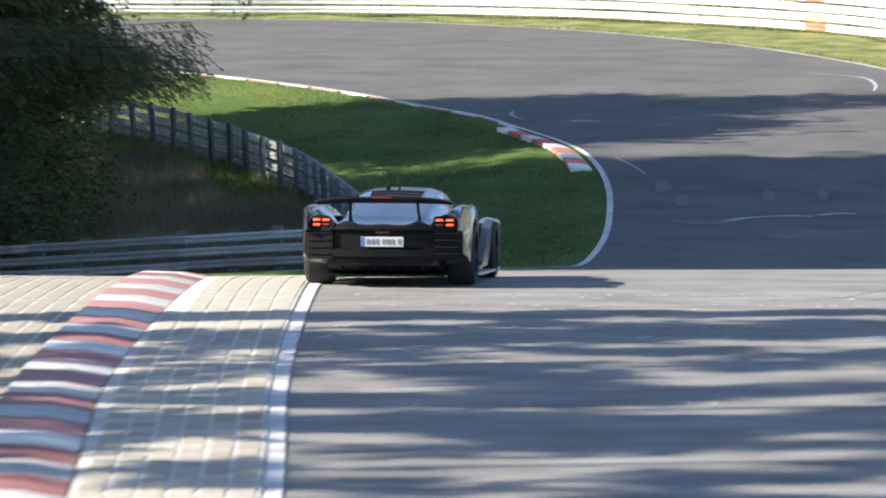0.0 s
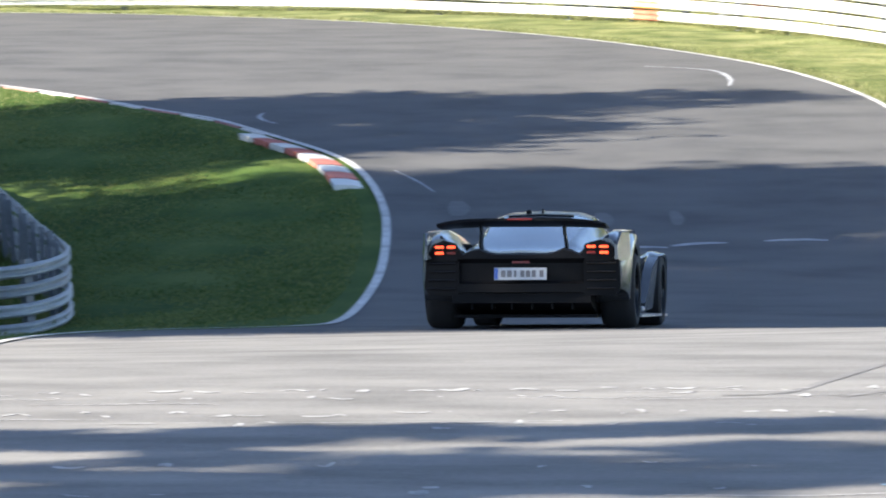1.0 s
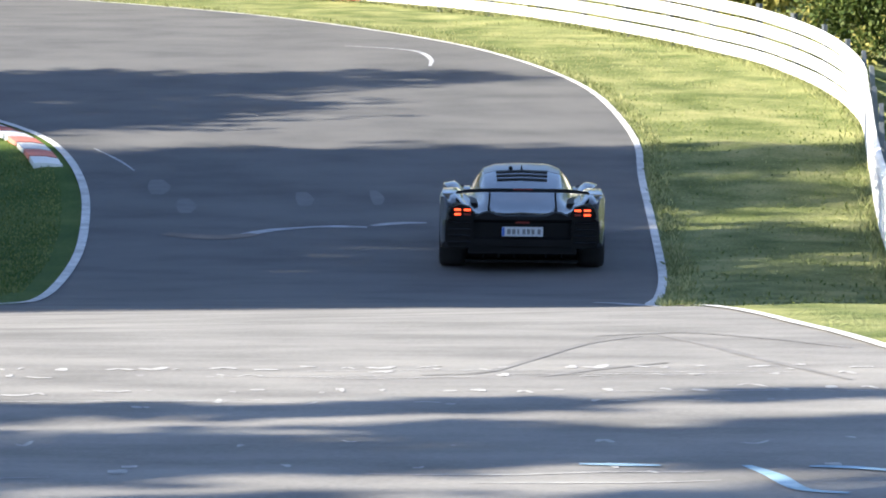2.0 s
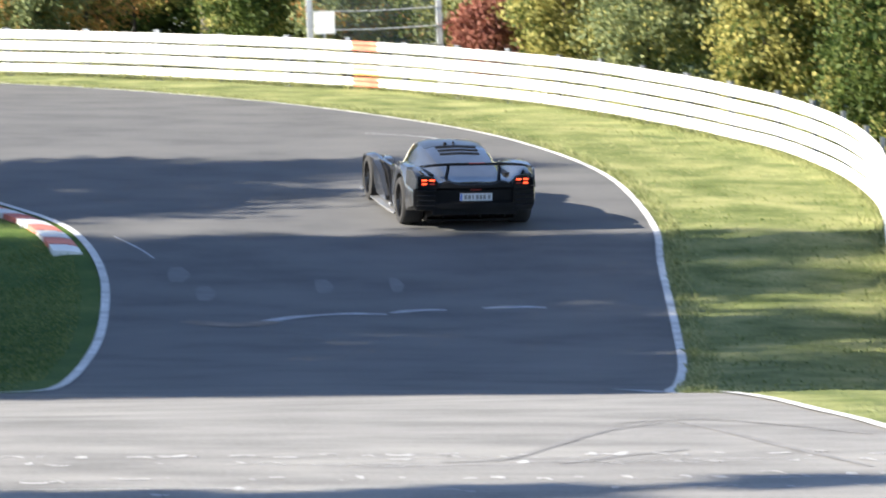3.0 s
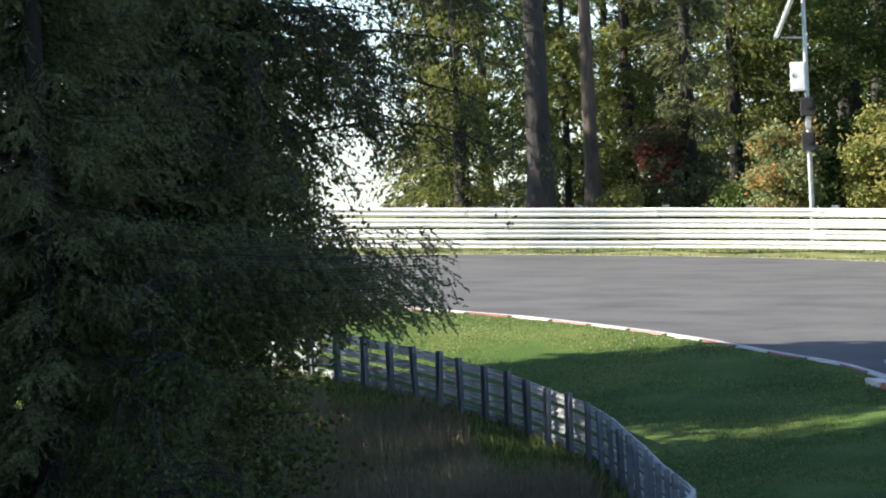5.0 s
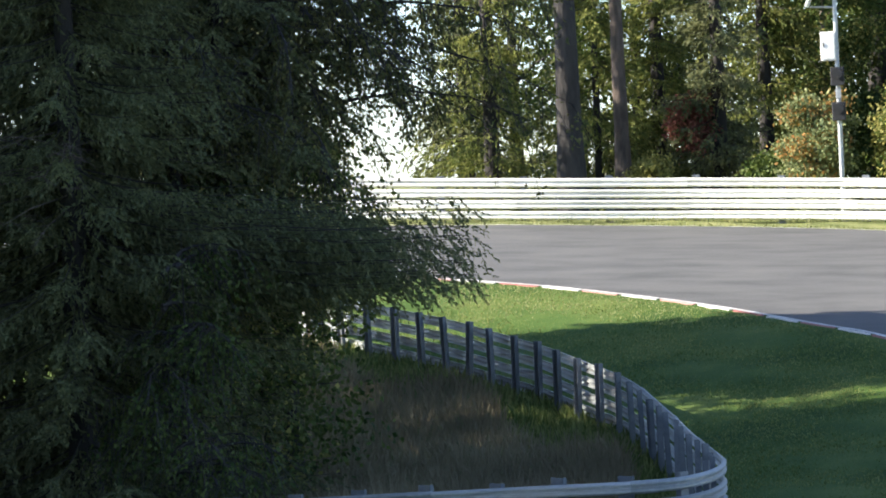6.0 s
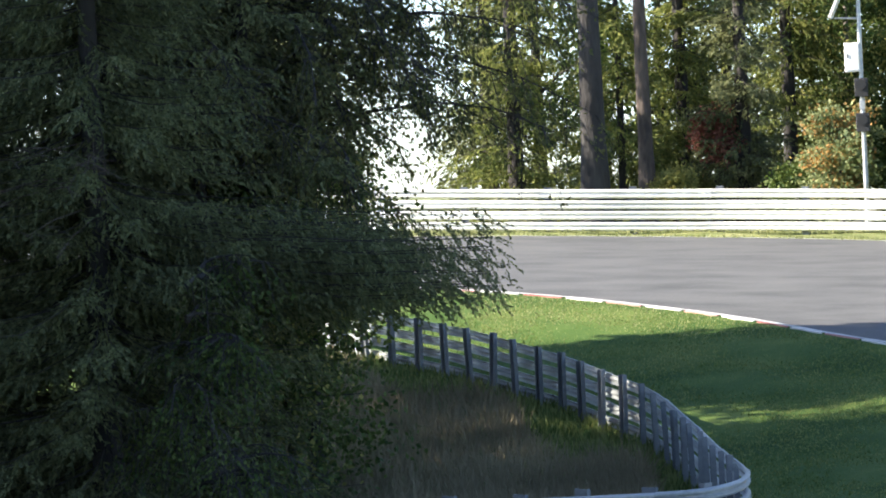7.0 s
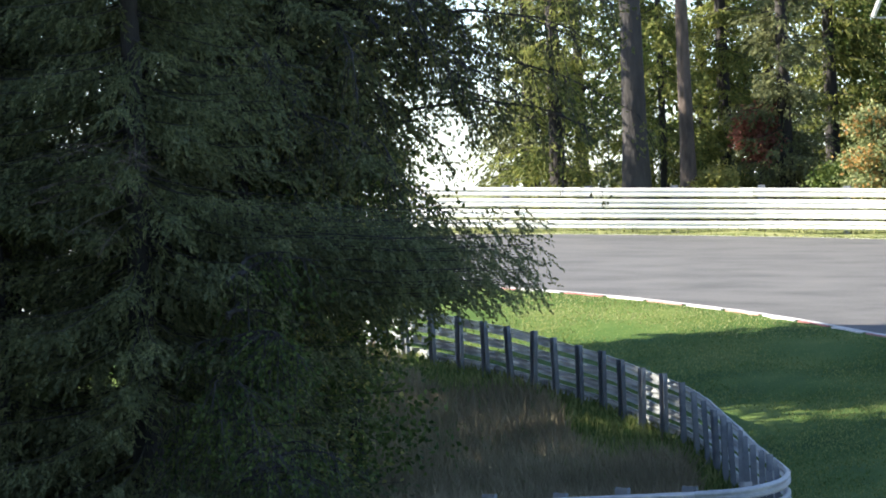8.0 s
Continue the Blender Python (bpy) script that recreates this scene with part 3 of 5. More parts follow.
# ---- trees ----
def quads_along(P, D, L, W, rs, up=0.0):
    """Leaf blades: a pointed quad at each place P along each direction D."""
    n = len(P)
    D = D / np.maximum(np.linalg.norm(D, axis=1)[:, None], 1e-6)
    R = rs.normal(size=(n, 3))
    R[:, 2] *= 1 - up
    S = np.cross(D, R)
    S /= np.maximum(np.linalg.norm(S, axis=1)[:, None], 1e-6)
    L, W = np.asarray(L).reshape(-1, 1), np.asarray(W).reshape(-1, 1)
    v = np.stack([P, P + D * L * 0.45 + S * W / 2, P + D * L, P + D * L * 0.45 - S * W / 2], 1).reshape(-1, 3)
    return v, np.arange(4 * n).reshape(n, 4)


def trunk_geo(h, r, rs, lean=0.02, limbs=0, reach=1.5, low=0.3):
    g = Geo()
    k = 9
    wob = rs.normal(scale=lean, size=(k, 2)).cumsum(axis=0) * h / k
    pts = [(wob[i][0], wob[i][1], -0.25 + (h + 0.25) * i / (k - 1)) for i in range(k)]
    rad = [r * (1.35 if i == 0 else 1.05 - 0.92 * i / (k - 1)) for i in range(k)]
    g.tube(pts, rad, 10)
    for _ in range(limbs):
        u = rs.uniform(low, 0.92)
        a, ln = rs.uniform(0, 6.28), reach * (1.05 - u * 0.6) * rs.uniform(0.6, 1.1)
        b = Vector((np.interp(u * h, [p[2] for p in pts], [p[0] for p in pts]), np.interp(u * h, [p[2] for p in pts], [p[1] for p in pts]), u * h))
        d = Vector((math.cos(a), math.sin(a), rs.uniform(0.1, 0.7)))
        r0 = r * 0.42 * (1.1 - u)
        g.tube([b, b + d * ln * 0.5 + Vector((0, 0, 0.06 * ln)), b + d * ln], [r0, r0 * 0.6, r0 * 0.2], 5)
    return g


def spruce(x, y, h, rad, seed, material=NEEDLE, low=0.4, branches=150, twigs=16, blades=6, size=1.0, label="dark green spruce with hanging boughs", bark=SHADEBARK, r=0.2, extra=(), bare=0.0, wide=0.045, loose=0.36):
    rs = np.random.RandomState(seed)
    tree = tagged(new("spruce_tree"), label, "tree", group="trees round the bend")
    k = depth(y + (5.5 if -40 < x < -17.5 else 0))
    x, y = x * k, y * k
    tree.location, tree.scale = (x, y, gz(x, y)), (k, k, k)
    part("trunk", trunk_geo(h, r, rs, 0.006), bark, tree, smooth=60)
    u = rs.uniform(0, 1, branches)**1.25
    z = low + bare * h + (h * 0.98 - low - bare * h) * u
    ln = rad * np.clip(1 - (z - low) / (h - low), 0.03, 1)**0.75 * rs.uniform(0.55, 1.08, branches)
    az = rs.uniform(0, 2 * math.pi, branches)
    dip = rs.uniform(0.15, 0.5, branches)
    if len(extra):
        e = np.array(extra)
        z, ln, az, dip = np.append(z, e[:, 0]), np.append(ln, e[:, 1]), np.append(az, e[:, 2]), np.append(dip, e[:, 3])
    nb = len(z)
    out = np.stack([np.cos(az), np.sin(az), np.zeros(nb)], 1)
    side = np.stack([-np.sin(az), np.cos(az), np.zeros(nb)], 1)
    g = Geo()
    for i in range(nb):
        pts = [tuple(out[i] * ln[i] * s + np.array([0, 0, z[i] - dip[i] * ln[i] * (1.3 * s - 0.75 * s * s)])) for s in (0, 0.35, 0.7, 1.0)]
        g.tube(pts, [0.007 + 0.002 * ln[i], 0.007, 0.005, 0.003], 4)
    tagged(part("bough_frame", g, bark, tree), kind="stuff")
    tw = np.linspace(0.12, 1.0, twigs)
    s = np.tile(tw, (nb, 1)) + rs.uniform(-0.03, 0.03, (nb, twigs))
    b = np.repeat(np.arange(nb), twigs)
    s = s.ravel()
    base = out[b] * (ln[b] * s)[:, None]
    base[:, 2] = z[b] - dip[b] * ln[b] * (1.3 * s - 0.75 * s * s)
    sgn = np.where(rs.uniform(size=len(s)) < 0.5, -1, 1)
    tdir = out[b] * rs.uniform(0.3, 1.0, len(s))[:, None] + side[b] * (sgn * rs.uniform(0.1, 0.9, len(s)))[:, None]
    tdir[:, 2] -= rs.uniform(0.25, 1.3, len(s))
    tdir /= np.linalg.norm(tdir, axis=1)[:, None]
    tl = (0.22 + 0.30 * (1 - s)) * np.minimum(ln[b], 2.2)**0.5 * rs.uniform(0.6, 1.2, len(s)) * size
    k = np.tile(np.arange(blades), len(s))
    t = np.repeat(np.arange(len(s)), blades)
    P = base[t] + tdir[t] * (tl[t] * (k + rs.uniform(0, 0.7, len(k))) / blades)[:, None]
    D = tdir[t] + rs.normal(scale=loose, size=(len(k), 3))
    v, f = quads_along(P, D, tl[t] * 2.1 / blades * rs.uniform(0.7, 1.3, len(k)), wide * size * rs.uniform(0.6, 1.4, len(k)), rs)
    new_crown = new("crown", raw_mesh("crown", v, f, material))
    new_crown.parent = tree
    tagged(new_crown, kind="stuff")
    return tree


def broadleaf(x, y, h, seed, material, crown, leaves=7000, leaf=0.11, clumps=70, r=0.14, label="leafy green tree", bark=SHADEBARK, name="leafy_tree", spots=None, spread=0.42, limbs=16, low=0.15):
    """crown: centre height, half width, half height."""
    rs = np.random.RandomState(seed)
    tree = tagged(new(name), label, "bush" if "bush" in name else "tree", group="trees round the bend")
    k = depth(y + (5.5 if -40 < x < -17.5 else 0))
    x, y = x * k, y * k
    tree.location, tree.scale = (x, y, gz(x, y)), (k, k, k)
    part("trunk", trunk_geo(min(h, crown[0] + crown[2] * 0.6), r, rs, 0.03, limbs, crown[1] * 0.8, low), bark, tree, smooth=60)
    c = rs.normal(size=(clumps, 3))
    c /= np.linalg.norm(c, axis=1)[:, None]
    c *= (rs.uniform(0.25, 1, clumps)**0.5)[:, None] * rs.uniform(0.8, 1.15, (clumps, 1))
    c = c * np.array([crown[1], crown[1], crown[2]]) + np.array([0, 0, crown[0]])
    for part_name, mt, share in (("crown", material, 1.0), ("turned_leaves", spots, 0.28)):
        if mt is None:
            continue
        n = int(leaves * share)
        pick = rs.randint(0, clumps, n) if share == 1.0 else rs.choice(rs.permutation(clumps)[:max(3, clumps // 4)], n)
        P = c[pick] + rs.normal(scale=spread * (crown[1] / 2.2)**0.5, size=(n, 3)) * np.array([1, 1, 0.75])
        P[:, 2] = np.maximum(P[:, 2], 0.05)
        D = rs.normal(size=(n, 3)) + np.array([0, 0, -0.35])
        v, f = quads_along(P, D, leaf * rs.uniform(0.7, 1.4, n), leaf * 0.75 * rs.uniform(0.7, 1.2, n), rs)
        ob = new(part_name, raw_mesh(part_name, v, f, mt))
        ob.parent = tree
        tagged(ob, kind="stuff")
    return tree


def bearing(az, d):
    return d * math.tan(radians(az)), d


# the dark spruce and the thicket inside the bend
spruce(-12.9, 50.0, 13, 3.6, 11, NEEDLE, 0.1, 430, 36, 13, 1.05, "large dark spruce with drooping boughs in the hollow", r=0.2, wide=0.028,
       extra=[(3.75 + 0.75 * ((k * 0.618) % 1), 2.9 + 2.2 * ((k * 0.377) % 1)**0.6, -0.12 + 0.62 * ((k * 0.755) % 1), 0.10 + 0.24 * ((k * 0.271) % 1)) for k in range(74)])
spruce(-15.0, 51.5, 12, 3.4, 12, NEEDLE, 0.1, 290, 26, 12, 1.1, "dark spruce at the back of the thicket", r=0.18, wide=0.032)
spruce(-17.2, 53.2, 12, 3.2, 19, NEEDLE, 0.1, 290, 26, 12, 1.1, "dark spruce behind the thicket", r=0.18, wide=0.032)
spruce(-13.3, 52.2, 11, 3.0, 17, NEEDLE, 0.1, 290, 26, 12, 1.1, "dark spruce in the middle of the thicket", r=0.18, wide=0.032)
spruce(-14.9, 50.6, 9, 2.5, 13, NEEDLE, 0.1, 280, 26, 12, 0.95, "young dark spruce beside the near rail", r=0.12, wide=0.028)
# the yellow spots put light coming through this shrub into its leaf colour
broadleaf(-11.15, 52.6, 5.5, 14, LEAF, (2.9, 1.35, 2.3), 16000, 0.085, 110, 0.06, "green undergrowth shrub lit from behind", name="shrub_bush", spots=LEAF_Y)


def hanging_tree(x, y, seed, label, boughs, twigs=20, leaves=22, leaf=0.075, material=DULL, h=10.0, r=0.12):
    """A thin tree whose boughs arch out and carry hanging leafy twigs; boughs: height, reach, bearing, rise."""
    rs = np.random.RandomState(seed)
    tree = tagged(new("leafy_tree"), label, "tree", group="trees round the bend")
    k = depth(y + (5.5 if -40 < x < -17.5 else 0))
    x, y = x * k, y * k
    tree.location, tree.scale = (x, y, gz(x, y)), (k, k, k)
    part("trunk", trunk_geo(h, r, rs, 0.012), SHADEBARK, tree, smooth=60)
    g, P, D = Geo(), [], []
    for z, reach, az, rise in boughs:
        out = np.array([math.cos(az), math.sin(az), 0.0])
        side = np.array([-out[1], out[0], 0.0])
        arc = lambda s: out * reach * s + side * 0.25 * math.sin(3 * s + az) + np.array([0, 0, z + reach * (rise * s - 0.5 * s * s)])
        g.tube([arc(s) for s in (0, .25, .5, .75, 1)], [.03, .022, .016, .010, .005], 5)
        for k in range(twigs):
            s = rs.uniform(0.15, 1.0)
            d = out * rs.uniform(-.1, .7) + side * rs.normal(scale=.55) + np.array([0, 0, rs.uniform(-1.3, -.1)])
            d /= np.linalg.norm(d)
            ln = rs.uniform(.35, .95)
            p = arc(s)
            q = p + d * ln * .5 + np.array([0, 0, -.06])
            e = p + d * ln + np.array([0, 0, -.22 * ln])
            g.tube([p, q, e], [.008, .005, .003], 3)
            u = rs.uniform(.1, 1, leaves)[:, None]
            P.append((1 - u)**2 * p + 2 * u * (1 - u) * q + u * u * e + rs.normal(scale=.05, size=(leaves, 3)))
            D.append(d + rs.normal(scale=.7, size=(leaves, 3)) + np.array([0, 0, -.5]))
    tagged(part("bough_frame", g, SHADEBARK, tree), kind="stuff")
    P, D = np.concatenate(P), np.concatenate(D)
    v, f = quads_along(P, D, leaf * rs.uniform(.7, 1.4, len(P)), leaf * .7 * rs.uniform(.7, 1.2, len(P)), rs)
    ob = new("crown", raw_mesh("crown", v, f, material))
    ob.parent = tree
    tagged(ob, kind="stuff")
    return tree


rs = np.random.RandomState(31)
hanging_tree(-10.9, 53.0, 15, "broadleaved tree with dull olive leaves on hanging twigs above the rail",
             [(rs.uniform(4.2, 8.6), rs.uniform(1.6, 3.9), rs.uniform(-math.pi, math.pi), rs.uniform(.15, .5)) for _ in range(50)]
             + [(rs.uniform(5.6, 8.4), rs.uniform(2.6, 4.1), rs.uniform(-.5, .6), rs.uniform(.2, .5)) for _ in range(17)], 24, 24, 0.062)
hanging_tree(-12.0, 52.0, 16, "second tree with dull leaves tangled in the spruce boughs",
             [(rs.uniform(3.4, 8.4), rs.uniform(1.2, 2.6), rs.uniform(-math.pi, math.pi), rs.uniform(.1, .5)) for _ in range(40)], 22, 22, 0.066)
hanging_tree(-11.35, 49.0, 17, "slim green sapling leafing out among the spruce boughs",
             [(rs.uniform(0.9, 3.6), rs.uniform(0.4, 1.25), rs.uniform(-math.pi, math.pi), rs.uniform(.2, .8)) for _ in range(34)], 14, 16, 0.062, LEAF, 3.9, 0.03)
g = Geo()
for k in range(13):
    a, z, ln = rs.uniform(-2.2, -1.2), rs.uniform(4.3, 5.4), rs.uniform(1.8, 2.6)
    tx, ty = deep((-12.9, 50.0))
    p0, d = Vector((tx, ty, gz(tx, ty) + z)), Vector((math.cos(a), math.sin(a), rs.uniform(-.25, .1)))
    tip = p0 + d * ln
    g.tube([p0, p0 + d * ln * .6 + Vector((0, 0, .05)), tip], [.010, .007, .003], 4)
    for j in range(5):
        q = p0 + d * ln * rs.uniform(.6, 1.0)
        g.tube([q, q + Vector((rs.uniform(-.35, .35), rs.uniform(-.3, .1), rs.uniform(-.16, .12)))], [.006, .003], 3)
dead = tagged(new("dead_twigs", g.mesh("dead_twigs", REDBARK)), "bare pale dead twigs sticking out of the spruce", "twigs", kind="stuff")
spruce(-11.5, 52.2, 13, 2.3, 18, NEEDLE, 4.9, 170, 28, 12, 1.2, "spruce with long hanging boughs over the rail", r=0.16, wide=0.030)

spruce(-12.3, 52.9, 13, 1.7, 73, NEEDLE, 2.2, 200, 22, 9, 1.2, "slim dark spruce behind the leafy tree", r=0.14, wide=0.045)

# trees on the sunny side that throw the shade
for i, (x, y, h, w) in enumerate([(-23, 35.4, 18, 3.0), (-22, 39.3, 20, 3.5), (-24, 43.8, 21.5, 3.6), (-22, 47.6, 19.5, 3.0), (-25, 49.8, 22, 1.0), (-27, 40, 19, 3.6), (-28, 46, 19, 3.6), (-31, 43, 20, 3.6), (-30, 36.5, 20, 3.2), (-26, 47.2, 17, 2.6)]):
    broadleaf(x, y, h, 40 + i, LEAF, (h * 0.60, w, h * 0.36), 8000, 0.42, 120, 0.24, "tall broadleaved tree on the inside bank", spread=0.55)
for i, (x, y, h, w) in enumerate([(-19, 45.5, 15, 3.4), (-19.5, 50.0, 14, 3.0), (-21, 55.6, 13.5, 1.5)]):
    spruce(x, y, h, w, 60 + i, NEEDLE, 0.4, 150, 14, 5, 1.5, "tall dark spruce on the inside bank", r=0.2)
for i, (x, y, cz, w, hh) in enumerate([(-19, 56.9, 4.8, 2.3, 4.0), (-18.3, 60.2, 4.4, 2.0, 3.6), (-18.5, 44.8, 5.0, 2.6, 4.4), (-18.2, 49.1, 5.0, 2.5, 4.2), (-19.4, 53.5, 4.7, 1.3, 4.2), (-18.8, 51.6, 3.5, 1.3, 3.0), (-18.6, 41.2, 5.0, 2.4, 4.2), (-18.3, 38.2, 4.4, 1.8, 3.6)]):
    broadleaf(x, y, cz + hh, 90 + i, LEAF, (cz, w, hh), 4200, 0.26, 90, 0.16, "dense young tree on the inside bank", spread=0.42)
broadleaf(-21, 56.7, 14, 76, LEAF, (10.0, 2.5, 3.6), 9000, 0.30, 120, 0.2, "round-crowned tree on the inside bank", spread=0.42)
broadleaf(-21, 59.9, 15, 75, LEAF, (9.6, 1.7, 5.4), 9000, 0.34, 80, 0.2, "slim broadleaved tree on the inside bank", spread=0.4)
for i, (x, y, h, w) in enumerate([(-17, 17.0, 15, 1.0), (-20, 13.9, 18, 1.2), (-18, 10.4, 16, 1.3), (-21, 6.6, 18, 1.7), (-18, 2.6, 15, 1.5), (-22, 11.2, 20, 1.2), (-19, -2.0, 17, 1.8), (-20, 9.0, 17, 0.8), (-24, 15.2, 19, 0.7), (-16.5, 19.2, 12, 0.35), (-19, 4.4, 16, 0.5)]):
    broadleaf(x, y, h, 80 + i, LEAF, (h * 0.60, w, h * 0.36), 1700, 0.36, 34, 0.18, "slender roadside tree on the inside bank", spread=0.26)

# the wood beyond the barrier
spruce(*bearing(-8.75, 99), 15, 2.1, 21, NEEDLE_Y, 0.3, 340, 16, 9, 1.0, "pale green spruce beside the barrier")
spruce(*bearing(-9.1, 105), 13, 1.6, 22, NEEDLE, 1.2, 150, 14, 6, 1.4, "spruce with thin boughs against the sky")
for az, d, h, r, b, seed in ((-7.68, 94, 17, 0.31, SHADEBARK, 23), (-6.98, 97, 16, 0.19, REDBARK, 24), (-3.45, 106, 18, 0.36, SHADEBARK, 25), (-3.02, 108, 18, 0.30, SHADEBARK, 26), (0.06, 99, 15, 0.14, PALEBARK, 27)):
    spruce(*bearing(az, d), h, 2.0, seed, NEEDLE, h * 0.45, 60, 12, 5, 1.5, "tall spruce with a bare straight trunk", b, r)
spruce(*bearing(-7.3, 99.5), 12, 1.9, 28, NEEDLE_Y, 0.3, 170, 14, 8, 1.3, "spruce with drooping boughs behind the barrier", r=0.1)
for az, d, h, w, mt, seed, lab in ((-6.45, 101, 13, 1.7, NEEDLE_Y, 31, "green spruce with sunlit hanging sprays"), (-5.65, 99, 14, 1.6, NEEDLE, 32, "dull green spruce among the trunks"),
                                   (-5.0, 103, 14, 1.9, NEEDLE_Y, 33, "olive green spruce behind the signal")):
    spruce(*bearing(az, d), h, w, seed, mt, 0.3, 260, 16, 7, 1.15, lab)
for i, (az, d, h, cz, w, hh, mt, sp, lab) in enumerate([
        (-4.2, 104, 12, 5.4, 1.7, 4.4, LEAF, LEAF_Y, "tree with hanging yellow-green sprays"),
        (-2.6, 106, 12, 5.6, 2.0, 4.6, LEAF, None, "dark green tree in the wood"),
        (0.2, 101, 9, 3.6, 1.9, 3.4, LEAF, LEAF_Y, "green tree behind the barrier"),
        (1.2, 97, 8, 3.4, 1.7, 3.2, LEAF, LEAF_Y, "olive green tree beside the fence"),
        (2.5, 95, 8, 3.6, 1.9, 3.4, LEAF, LEAF_O, "dull green tree behind the fence"),
        (3.5, 90, 8, 3.5, 1.4, 3.3, LEAF_B, LEAF_Y, "pale olive tree beside the fence"),
        (5.2, 84, 8, 3.4, 1.9, 3.3, LEAF_Y, LEAF, "yellow-green tree in autumn leaf"),
        (6.3, 80, 8, 3.0, 1.3, 3.0, LEAF, None, "dark green tree above the barrier"),
        (7.2, 77, 8, 3.0, 1.6, 3.0, LEAF_B, LEAF_Y, "pale olive tree above the barrier"),
        (8.6, 73, 8, 2.9, 1.7, 2.9, LEAF_Y, LEAF, "yellow-green tree above the barrier"),
        (10.0, 68, 8, 2.9, 1.7, 2.9, LEAF, LEAF_Y, "green tree above the barrier"),
        (4.5, 96, 10, 4.6, 2.2, 4.2, LEAF, LEAF_Y, "green tree deeper in the wood"),
        (7.8, 88, 10, 4.4, 2.3, 4.2, LEAF, None, "green tree deeper in the wood")]):
    broadleaf(*bearing(az, d), h, 120 + i, mt, (cz, w, hh), 20000, 0.105, 130, 0.12, lab, spread=0.27, limbs=24, spots=sp, bark=PALEBARK if i % 3 == 0 else SHADEBARK)
for i, (az, d, cz, w, hh, mt, sp, lab) in enumerate([
        (-1.55, 94, 2.9, 1.9, 2.4, LEAF_O, LEAF, "large round bush in orange autumn leaf"),
        (-0.9, 95.5, 3.6, 1.6, 2.7, LEAF_Y, LEAF_O, "yellow-green bush with orange leaves"),
        (-2.95, 93, 1.6, 1.1, 1.4, LEAF_Y, LEAF, "yellow-green bush behind the barrier"),
        (-2.2, 92.5, 1.5, 0.9, 1.3, LEAF_B, LEAF_O, "grey-green bush behind the barrier"),
        (-4.35, 93, 1.5, 0.8, 1.3, LEAF_B, LEAF_O, "low bush with reddish tips beside the pole"),
        (-4.95, 94, 0.8, 0.5, 0.6, LEAF, None, "low green bush behind the barrier"),
        (-6.6, 97, 0.7, 0.5, 0.5, LEAF_Y, None, "low pale bush at the foot of the trunks"),
        (-6.0, 99, 2.0, 0.5, 0.7, LEAF_R, DULL, "small reddish bush among the trunks"),
        (0.6, 90, 1.3, 0.9, 1.1, LEAF, LEAF_Y, "low green bush behind the barrier"),
        (1.9, 88.5, 1.3, 0.9, 1.1, LEAF_B, LEAF_O, "low brownish bush behind the fence"),
        (4.15, 85.5, 2.3, 0.62, 2.2, LEAF_R, LEAF, "tall narrow bush in deep red leaf"),
        (3.75, 84, 1.0, 0.5, 0.8, LEAF_R, None, "low red bush behind the barrier"),
        (4.9, 80, 1.7, 1.0, 1.6, LEAF_Y, LEAF, "yellow-green bush behind the barrier"),
        (6.0, 76.5, 1.6, 1.0, 1.5, LEAF_B, LEAF_Y, "pale olive bush behind the barrier"),
        (7.6, 72.5, 1.5, 0.9, 1.4, LEAF_Y, LEAF, "yellow-green bush behind the barrier"),
        (9.2, 67.5, 1.5, 1.0, 1.4, LEAF, LEAF_Y, "green bush behind the barrier"),
        (10.6, 62, 1.5, 1.0, 1.4, LEAF_Y, LEAF, "yellow-green bush behind the barrier")]):
    broadleaf(*bearing(az, d), cz + hh, 160 + i, mt, (cz, w, hh), 8500, 0.09, 90, 0.05, lab, spots=sp, name="autumn_bush", spread=0.25, limbs=14)
# the deeper wood
# the last two are added out of sight to shade the bare trunks
for i, (az, d) in enumerate(((-11.6, 108), (-12.3, 114), (-13.1, 110), (-13.9, 113), (-12.35, 92.7), (-12.1, 95.6))):
    spruce(*bearing(az, d), 15, 2.3, 300 + i, NEEDLE, 0.5, 120, 14, 6, 1.9, "dark spruce at the end of the wood", r=0.2)
rs = np.random.RandomState(77)
for i, az in enumerate(np.arange(-4.4, 4.2, 0.72)):
    w = rs.uniform(0.8, 1.2)
    broadleaf(*bearing(az + rs.uniform(-0.15, 0.15), rs.uniform(101, 106)), 3.4, 250 + i, LEAF, (1.5, w, rs.uniform(1.2, 1.8)), 4200, 0.13, 60, 0.05, "dark undergrowth bush in the wood", name="undergrowth_bush", spread=0.3, limbs=8)
for i, az in enumerate(np.arange(-8.4, 12.5, 0.85)):
    d = rs.uniform(110, 121)
    thin = az < -4.6
    if i % 2:
        spruce(*bearing(az, d), rs.uniform(14, 17), 2.4, 200 + i, NEEDLE, 0.5, 115 if thin else 120, 14, 6, 1.7 if thin else 1.9, "dark spruce deep in the wood", r=0.2)
    else:
        broadleaf(*bearing(az, d), 14, 200 + i, LEAF, (6.0, 2.3, 5.4), 7500 if thin else 9000, 0.14 if thin else 0.18, 70 if thin else 110, 0.2, "dark broadleaved tree deep in the wood")


